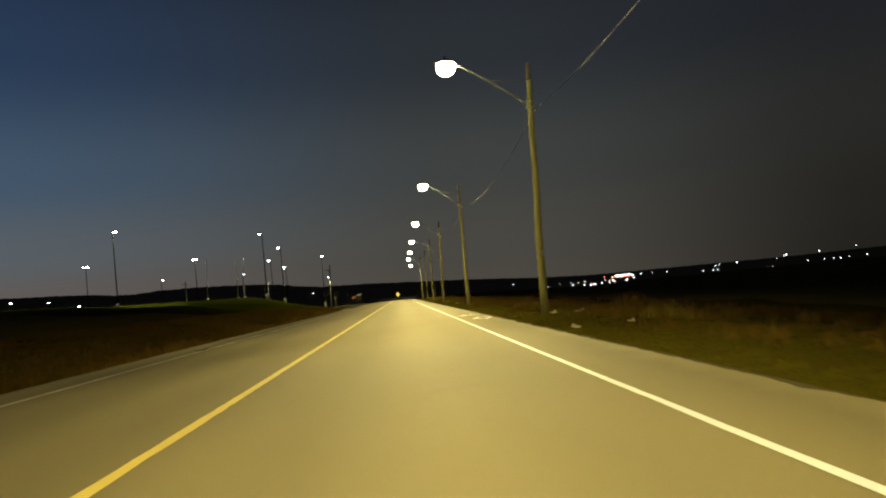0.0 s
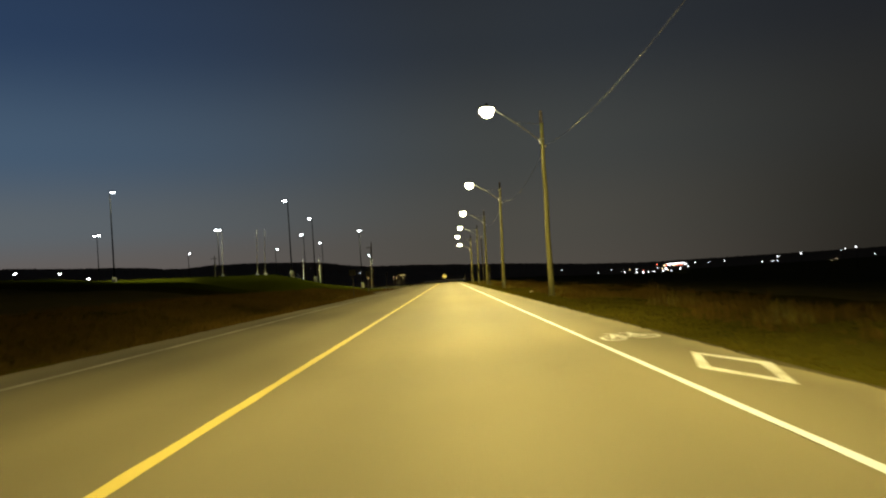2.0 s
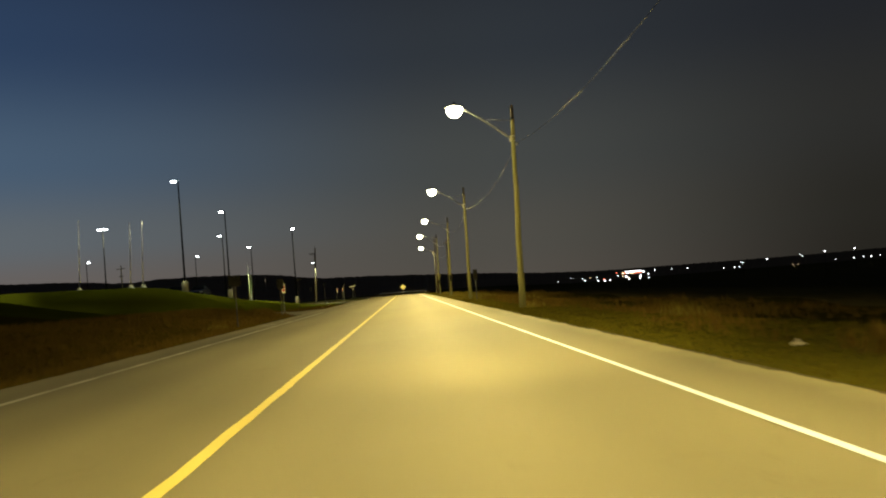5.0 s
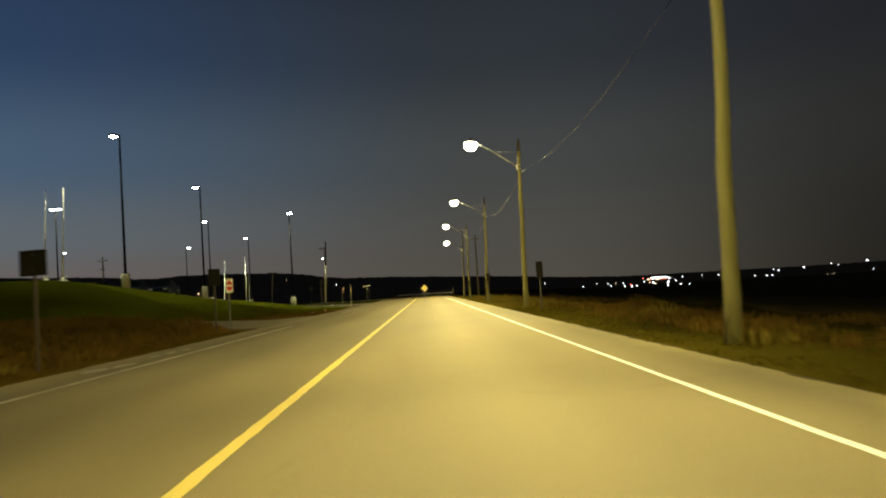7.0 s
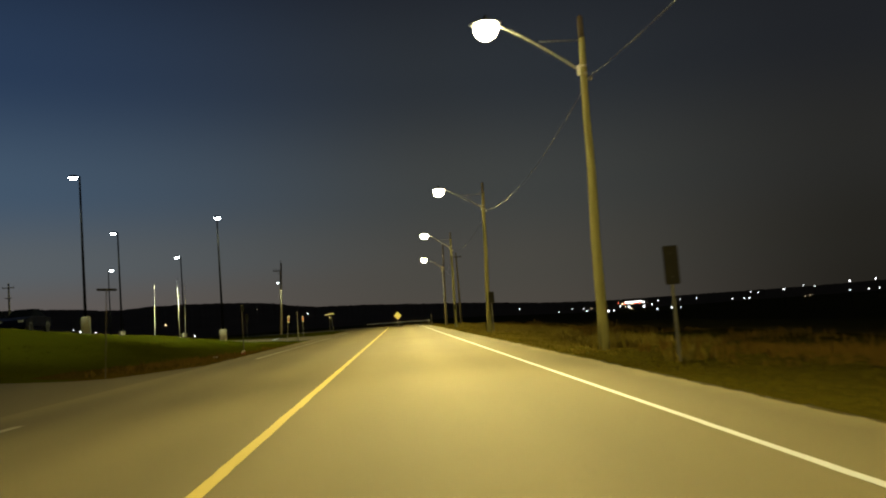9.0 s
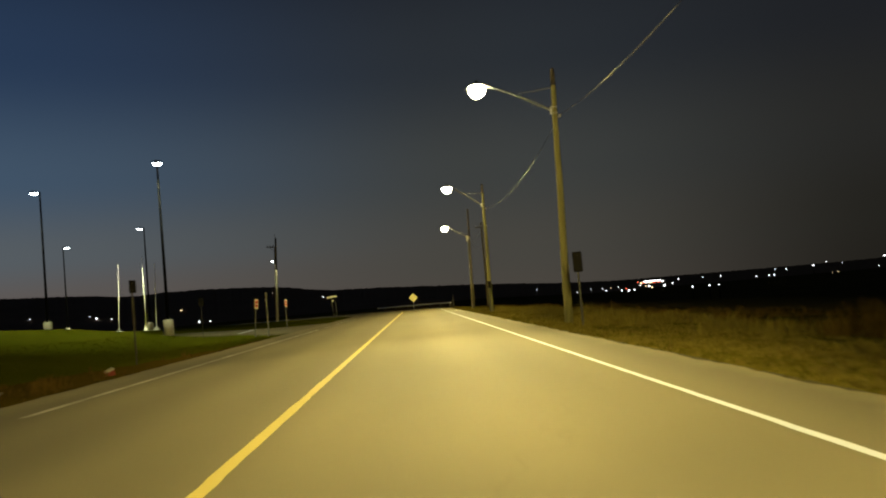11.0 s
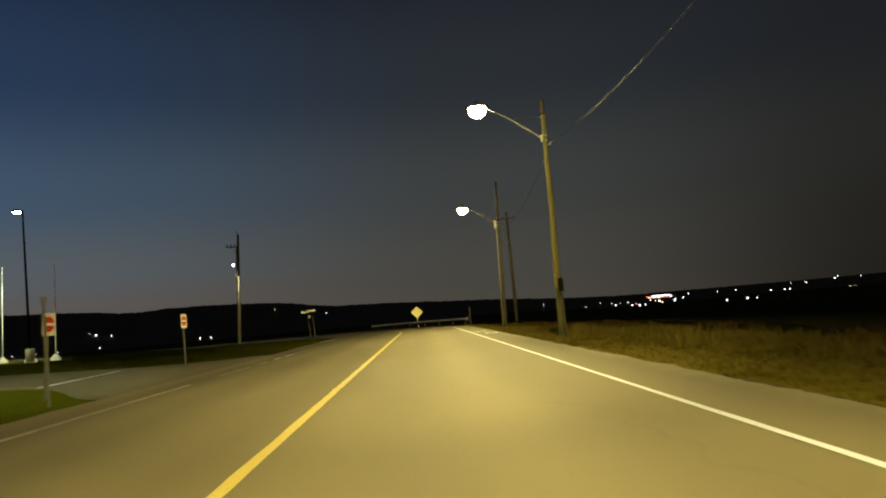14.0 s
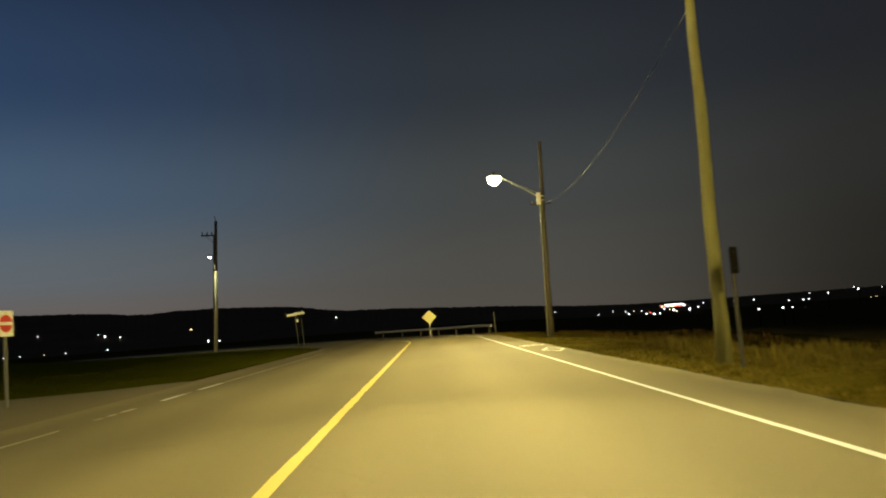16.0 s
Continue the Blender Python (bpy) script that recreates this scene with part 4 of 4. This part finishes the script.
# ---- parked cars ----
def parked_car(x, y, turn):
    ob = thing("parked_car", "dark blue parked saloon car at the car park edge", "car", "cars in the car park")
    ob.matrix_basis = pose(x, y, land(x, y) + 0.05, 0, 0, turn)
    b = bmesh.new()
    side = [(-2.2, 0.35), (-2.25, 0.75), (-1.5, 0.92), (-0.75, 0.98), (1.35, 1.0), (2.15, 0.92), (2.25, 0.6), (2.2, 0.35)]
    prev = None
    for w, k in ((-0.86, 0.97), (-0.80, 1.0), (0.80, 1.0), (0.86, 0.97)):
        row = [b.verts.new((w, px * k, 0.35 + (pz - 0.35) * k)) for px, pz in side]
        if prev:
            for i in range(len(side)):
                f = b.faces.new((prev[i], prev[(i + 1) % len(side)], row[(i + 1) % len(side)], row[i]))
        else:
            b.faces.new(row)
        prev = row
    b.faces.new(list(reversed(prev)))
    bmesh.ops.recalc_face_normals(b, faces=b.faces[:])
    part("body", b, M_CAR_PAINT, ob, "glossy dark bodywork")
    b = bmesh.new()
    lower = [(-0.74, -0.95), (0.74, -0.95), (0.74, 1.55), (-0.74, 1.55)]
    upper = [(-0.58, -0.15), (0.58, -0.15), (0.58, 0.95), (-0.58, 0.95)]
    lo = [b.verts.new((px, py, 0.97)) for px, py in lower]
    up = [b.verts.new((px, py, 1.42)) for px, py in upper]
    for i in range(4):
        b.faces.new((lo[i], lo[(i + 1) % 4], up[(i + 1) % 4], up[i]))
    b.faces.new(up)
    bmesh.ops.recalc_face_normals(b, faces=b.faces[:])
    part("glasshouse", b, M_CAR_GLASS, ob, "dark window glass")
    b = bmesh.new()
    box(b, (0, 0.4, 1.44), (1.14, 1.08, 0.04), bevel=0.015)
    part("roof", b, M_CAR_PAINT, ob)
    for sx in (-0.78, 0.78):
        for sy in (-1.4, 1.4):
            b = bmesh.new()
            tube(b, [(sx - 0.1, sy, 0.32), (sx + 0.1, sy, 0.32)], 0.32, 18)
            wheel = part("wheel", b, M_RUBBER, ob)
            b = bmesh.new()
            tube(b, [(sx - 0.105, sy, 0.32), (sx + 0.105, sy, 0.32)], 0.2, 14)
            part("rim", b, M_SIGN_DARK, wheel)
    for sx in (-0.62, 0.62):
        b = bmesh.new()
        box(b, (sx, -2.22, 0.68), (0.34, 0.06, 0.13), bevel=0.02)
        part("headlight", b, M_ALUMINIUM, ob, "clear bright headlight")
        b = bmesh.new()
        box(b, (sx, 2.2, 0.76), (0.34, 0.06, 0.13), bevel=0.02)
        part("tail_light", b, M_TAIL, ob)


for x, y, turn in ((-21.9, 149.0, 3), (-24.7, 149.6, -2), (-27.6, 149.9, 2), (-30.6, 150.4, -1), (-33.6, 151.0, 4)):
    parked_car(x, y, turn)


# ---- hills, woods and lights far off ----
HILL = ((-180, 0.020), (-60, 0.040), (-31, 0.046), (-28, 0.0440), (-26.5, 0.0422), (-25, 0.0410), (-23.3, 0.0398), (-21.9, 0.0386), (-20.6, 0.0372), (-19.6, 0.0344), (-18.5, 0.0340), (-17.7, 0.0345), (-16.8, 0.0356),
        (-15, 0.0356), (-13.4, 0.0350), (-11.5, 0.0335), (-9.7, 0.0315), (-8.5, 0.0293), (-7.1, 0.0247), (-5.6, 0.0216), (-4, 0.0207), (-2.3, 0.0197), (-0.2, 0.0176), (5.7, 0.0115), (10, 0.0055), (14, 0.002), (27, 0.0003), (40, 0.002), (90, 0.012), (180, 0.020))


HILL_NEAR, HILL_FAR = 1540.0, 2625.0


def hill_top(az):
    e = float(np.interp(az, [p[0] for p in HILL], [p[1] for p in HILL]))
    e += 0.0003 * noise.noise(Vector((az * 0.8, 0, 0))) + 0.0005 * noise.noise(Vector((az * 3.1, 9, 0))) + 0.0005 * noise.noise(Vector((az * 9.0, 4, 0))) + 0.0007 * noise.noise(Vector((az * 26.0, 2, 0)))
    return e * HILL_FAR + 1.0


def hill_place(az, r):
    k = max(0.0, (r - HILL_NEAR) / (HILL_FAR - HILL_NEAR))
    low = -6.5 - 9.0 * smooth(4.0, 14.0, az) * (1 - smooth(60.0, 120.0, az))
    z = low + (hill_top(az) - low) * k
    return (r * math.sin(radians(az)), 120 + r * math.cos(radians(az)), z)


def build_hills():
    bm = bmesh.new()
    azs = [-180 + 2.0 * i for i in range(60)] + [-60 + 0.08 * i for i in range(1500)] + [60 + 2.0 * i for i in range(61)]
    rows = []
    for az in azs:
        rows.append([bm.verts.new(hill_place(az, r)) for r in (HILL_NEAR - 20, 1760, 1980, 2200, 2420, HILL_FAR)])
    for a, b in zip(rows, rows[1:]):
        for k in range(5):
            f = bm.faces.new((a[k], b[k], b[k + 1], a[k + 1]))
            f.smooth = True
    setting("hills_backdrop", bm, [M_WOODS], "low dark wooded hills along the horizon", "hills")


build_hills()


def far_lamp_meshes():
    out = {}
    for key, mat, r in (("white", M_FAR_WHITE, 1.0), ("warm", M_FAR_WARM, 0.9), ("red", M_FAR_RED, 1.1)):
        b = bmesh.new()
        lathe(b, [(0.3 * r, -0.8 * r), (0.9 * r, -0.4 * r), (r, 0.1 * r), (0.6 * r, 0.7 * r), (0.2 * r, 0.8 * r)], 10)
        out[key] = mesh_of("lantern", b, mat)
    b = bmesh.new()
    tube(b, [(0, 0, -14), (0, 0, 0)], 0.15, 6)
    out["mast"] = mesh_of("mast", b, M_BLACK)
    return out


FAR = far_lamp_meshes()


def far_ground(x, y):
    az, r = math.degrees(math.atan2(x, y - 120)), math.hypot(x, y - 120)
    return max(land(x, y), hill_place(az, r)[2]) if r > HILL_NEAR else land(x, y)


def far_lamp(x, y, z, tone, big=1.0):
    """A lit lamp on its mast, far off; big goes with how bright it is."""
    ob = thing("far_lamp_post", "distant lit lamp post in the dark valley", "lamp post", "lights of the far town")
    size = 0.00065 * math.hypot(x, y - 100) * big
    g = far_ground(x, y)
    z = max(z, g + 1.2 + size)
    ob.matrix_basis = Matrix.Translation((x, y, z))
    for key, m in ((tone, Matrix.Diagonal((size, size, size, 1))), ("mast", Matrix.Diagonal((1, 1, (z - g + 0.5) / 14.0, 1)))):
        c = new("lantern" if key != "mast" else "mast", FAR[key])
        c.parent = ob
        c.matrix_basis = m


def hill_lamp(az, el, tone, big=1.0):
    """A lamp on the far slope, at a bearing and a rise in thousandths."""
    r = HILL_NEAR + 20
    while r < HILL_FAR - 60 and hill_place(az, r)[2] + 5.0 < el * r / 1000 + 1.0:
        r += 15.0
    x, y, z = hill_place(az, r)
    far_lamp(x, y, max(el * r / 1000 + 1.0, z + 1.0), tone, big)


# x, y, z, tone, brightness: farm lamps in the near valley and lamps along the ridge road
RIDGE = ((92, 382, -2.6, "white", 1.3), (92, 366.5, -2.4, "white", 1.4), (97, 372, -2.6, "white", 1.0), (294, 942, -1.6, "white", 0.6), (305, 923, -2.0, "white", 0.9), (397, 1057, -6.6, "white", 0.9),
         (396, 1020, -6.6, "white", 1.0), (402, 1020, -6.6, "white", 1.0), (319, 760, 0.5, "white", 1.3), (306, 780, -0.8, "white", 0.9), (318, 658, 2.7, "white", 1.4), (411, 782, 3.4, "white", 1.3),
         (905, 1890, 4.0, "white", 0.8), (410, 1034, -0.4, "white", 0.6), (461, 1007, -9.6, "warm", 0.5), (466, 1005, -9.0, "warm", 0.5))
for row in RIDGE:
    far_lamp(*row)
for az, rise, tone, big in ((30.1, -7.6, "white", 0.7), (31.18, -7.6, "white", 0.9), (31.77, -7.4, "white", 0.8), (32.2, -7.7, "white", 1.0), (32.73, -6.7, "white", 0.8), (33.23, 5.4, "white", 0.9), (33.83, -6.6, "white", 0.9), (28.1, -0.5, "white", 0.5)):
    far_lamp(1000 * math.sin(radians(az)), 120 + 1000 * math.cos(radians(az)), 1.1 + rise, tone, big)
TOWN = ((227, 1639, 0.8, "white", 0.7), (232, 1282, -7.8, "white", 0.7), (251, 1278, -4.7, "white", 0.5), (267, 1274, -6.0, "white", 0.7), (260, 1225, -9.1, "white", 1.1), (278, 1272, -6.1, "warm", 0.7), (288, 1269, -6.3, "white", 0.8),
        (243, 1074, -9.1, "white", 1.3), (286, 1218, -9.0, "red", 0.9), (251, 1072, -9.8, "white", 1.6), (257, 1070, -9.5, "white", 1.2), (354, 1407, -1.8, "red", 0.8), (325, 1290, -6.5, "white", 0.9), (332, 1288, -7.9, "warm", 1.0),
        (337, 1287, -8.6, "white", 1.7), (332, 1257, -10.4, "warm", 1.3), (357, 1281, -9.7, "white", 1.6), (358, 1280, -7.8, "white", 0.8), (368, 1277, -7.1, "white", 1.1), (413, 1389, -2.6, "white", 0.9))
for row in TOWN:
    far_lamp(*row)
# bearing, rise in thousandths, tone, brightness
HAMLET = ((-24.7, 17.5, "white", 0.8), (-25.6, -5.0, "white", 0.8), (-24.3, -5.6, "warm", 0.7), (-23.1, -5.8, "white", 0.7), (-20.9, 12.4, "white", 1.4), (-21.3, 15.0, "white", 0.6), (-20.0, 10.5, "white", 0.9), (-20.7, -5.6, "white", 0.9),
          (-15.7, 13.3, "warm", 1.2), (-14.6, -1.0, "white", 0.8), (-14.6, -4.6, "white", 1.0), (-13.9, -2.2, "white", 1.1), (-9.7, 24.0, "warm", 0.5), (-6.3, 14.3, "white", 0.9), (-26.5, -2.0, "white", 0.7), (-28.0, 22.0, "warm", 0.6), (-29.5, 14.0, "white", 0.9))
for row in HAMLET:
    hill_lamp(*row)


def far_store():
    x, y = 543.0, 1977.0
    ob = thing("far_store", "lit store front with a glowing roof edge in the distant town", "building")
    ob.matrix_basis = pose(x, y, far_ground(x, y) - 0.5, 0, 0, -16.3)
    high = -3.0 - ob.matrix_basis.translation.z
    b = bmesh.new()
    box(b, (0, 12, high / 2 + 0.5), (64, 24, high + 2.0), bevel=0.3)
    part("wall", b, M_WALL, ob)
    b = bmesh.new()
    box(b, (0, 12, high + 1.6), (65, 25, 0.4))
    part("roof", b, M_BLACK, ob)
    b = bmesh.new()
    box(b, (-0.5, -0.4, high), (38, 0.7, 1.5))
    part("lit_fascia", b, M_FAR_WHITE, ob, "glowing white fascia")
    for wx, wz, w, h, mat in ((-14, 0.60, 3.5, 2.6, M_FAR_WHITE), (-20, 0.5, 3.0, 2.4, M_FAR_RED), (-25.5, 0.4, 3.5, 2.2, M_FAR_WARM), (-4.0, 0.35, 7.0, 1.8, M_FAR_WARM), (4.0, 0.5, 4.0, 2.6, M_FAR_RED), (12.5, 0.45, 3.8, 2.4, M_FAR_RED), (22.0, 0.5, 3.4, 3.0, M_FAR_WHITE)):
        b = bmesh.new()
        box(b, (wx, -0.15, wz * high), (w, 0.2, h))
        part("window", b, mat, ob, "lit shop window")


far_store()


# ---- grass and weeds ----
def tufts(name, count, x0, x1, mat, lo, hi, seed, label, keep):
    rnd = random.Random(seed)
    verts, faces = [], []
    made = 0
    while made < count:
        y = -6 + 242 * rnd.random()
        o = x0 + (x1 - x0) * rnd.random()
        if not keep(o, y, rnd):
            continue
        x, yy = road_point(y, o)
        if drive_mask(x, yy) > 0.05:
            continue
        made += 1
        z = land(x, yy) - 0.03
        size = lo + (hi - lo) * rnd.random() ** 1.8
        for k in range(6):
            a = 6.283 * rnd.random()
            px, py = x + 0.13 * rnd.uniform(-1, 1), yy + 0.13 * rnd.uniform(-1, 1)
            h = size * rnd.uniform(0.6, 1.1)
            w = 0.012 + 0.02 * size
            lx, ly = math.cos(a) * h * rnd.uniform(0.1, 0.55), math.sin(a) * h * rnd.uniform(0.1, 0.55)
            sx, sy = -math.sin(a) * w, math.cos(a) * w
            n = len(verts)
            verts += [(px - sx, py - sy, z), (px + sx, py + sy, z), (px + lx * 0.45 + sx * 0.7, py + ly * 0.45 + sy * 0.7, z + h * 0.62),
                      (px + lx * 0.45 - sx * 0.7, py + ly * 0.45 - sy * 0.7, z + h * 0.62), (px + lx, py + ly, z + h)]
            faces += [(n, n + 1, n + 2, n + 3), (n + 3, n + 2, n + 4)]
    me = bpy.data.meshes.new(name)
    me.from_pydata(verts, [], faces)
    me.materials.append(mat)
    tagged(new(name, me), label, "grass", kind="stuff")


tufts("verge_grass", 42000, 5.18, 10.5, M_BLADE, 0.025, 0.11, 1, "short olive-green roadside grass beside the cycle lane", lambda o, y, r: r.random() < 1.15 - (o - 5.4) * 0.12)
tufts("golden_weeds", 3000, 7.2, 11.5, M_STRAW, 0.10, 0.42, 2, "tall golden dry weeds beyond the pole line", lambda o, y, r: 116 < y < 190 and noise.noise(Vector((o * 0.7, y * 0.33, 2))) > r.uniform(0.0, 0.40))
tufts("golden_verge", 15000, 5.25, 9.5, M_STRAW, 0.03, 0.13, 8, "short golden-olive dry grass beside the cycle lane", lambda o, y, r: 114 + 8 * r.random() < y < 195 and noise.noise(Vector((o * 0.8, y * 0.25, 6))) > r.uniform(-0.6, 0.25))
tufts("verge_weeds", 9000, 6.9, 15.0, M_RUST, 0.10, 0.36, 6, "low rusty-brown weeds falling away from the verge", lambda o, y, r: (y < 118 or o > 9.8) and noise.noise(Vector((o * 0.22, y * 0.14, 2))) > r.uniform(-0.25, 0.25))
tufts("bank_weeds", 16500, -17.0, -5.6, M_RUST, 0.10, 0.34, 3, "dry brown weeds in the ditch beside the road", lambda o, y, r: (y < 108 or (122 < y < 146 and o > -9.5 + 3.5 * smooth(126, 148, y) and r.random() < 0.3)) and noise.noise(Vector((o * 0.2, y * 0.12, 5))) > r.uniform(-0.45, 0.25))
tufts("bank_grass", 5000, -14.0, -5.5, M_BLADE, 0.04, 0.12, 4, "short olive grass on the bank", lambda o, y, r: y < 122 and (y > 100 or r.random() < 0.6))
tufts("lawn_edge", 9000, -14.0, -5.45, M_MOWN, 0.03, 0.09, 7, "short mown green grass beside the car park", lambda o, y, r: 122 < y < 226 and o < -9.6 + 4.1 * smooth(126, 150, y) - 0.6 * r.random())


def clump(x, y, r, h, seed, mat=M_STRAW, count=90, name="weed_clump"):
    """A clump of tall dry weeds left uncut round a post."""
    rnd = random.Random(seed)
    verts, faces = [], []
    for k in range(count):
        a, d = 6.283 * rnd.random(), r * rnd.random() ** 0.7
        px, py = x + d * math.cos(a), y + d * math.sin(a)
        z = land(px, py) - 0.03
        hh = h * rnd.uniform(0.45, 1.1) * (1 - 0.5 * d / r)
        t = 6.283 * rnd.random()
        lx, ly = math.cos(t) * hh * rnd.uniform(0.1, 0.5), math.sin(t) * hh * rnd.uniform(0.1, 0.5)
        w = 0.014
        sx, sy = -math.sin(t) * w, math.cos(t) * w
        n = len(verts)
        verts += [(px - sx, py - sy, z), (px + sx, py + sy, z), (px + lx * 0.4 + sx, py + ly * 0.4 + sy, z + hh * 0.6), (px + lx * 0.4 - sx, py + ly * 0.4 - sy, z + hh * 0.6), (px + lx, py + ly, z + hh)]
        faces += [(n, n + 1, n + 2, n + 3), (n + 3, n + 2, n + 4)]
    me = bpy.data.meshes.new(name)
    me.from_pydata(verts, [], faces)
    me.materials.append(mat)
    tagged(new(name, me), "clump of tall dry weeds beside a roadside post" if mat is M_STRAW else "clump of tall rusty-brown weeds in the rough grass", "weeds", "weed clumps", "stuff")


RUST = ((10.4, 131.6, 1.0, 0.95), (10.6, 56.0, 1.0, 0.9), (10.8, 110.0, 1.1, 0.9), (10.2, 13.0, 1.0, 0.8), (11.4, 83.0, 1.1, 0.9), (11.0, 33.0, 1.1, 0.9), (11.6, 158.0, 1.1, 0.9), (-7.0, 35.4, 0.8, 0.75), (-7.1, 43.5, 1.0, 0.8), (-6.9, 67.8, 0.9, 0.75), (-7.4, 70.0, 0.8, 0.6), (-7.0, 101.0, 0.9, 0.7), (-7.3, 105.8, 1.0, 0.7), (-7.6, 22.0, 0.8, 0.6), (-7.2, 53.0, 0.8, 0.6), (-7.4, 80.0, 0.9, 0.6))
for i, (x, y, r, h) in enumerate(RUST):
    clump(x, y, r, h, 60 + i, M_RUST, 220)
for i, (x, y, r, h) in enumerate(((7.7, 35.6, 0.5, 0.55), (6.75, 139.8, 0.5, 0.5), (6.9, 140.6, 0.6, 0.6), (7.4, 143.4, 0.7, 0.6), (6.8, 111.2, 0.5, 0.5), (7.0, 116.3, 0.6, 0.5), (7.2, 169.6, 0.6, 0.55), (8.2, 161.0, 0.9, 0.6), (8.6, 166.0, 0.8, 0.6),
                                  (6.9, 87.9, 0.5, 0.4), (7.2, 59.7, 0.5, 0.4), (-6.9, 90.8, 0.5, 0.4), (9.2, 48.0, 0.9, 0.7), (8.8, 22.0, 0.8, 0.6), (9.4, 76.0, 0.9, 0.6), (9.0, 101.0, 0.8, 0.6), (9.6, 128.0, 0.9, 0.7), (9.0, 152.0, 0.9, 0.7))):
    clump(x, y, r, h, 20 + i)
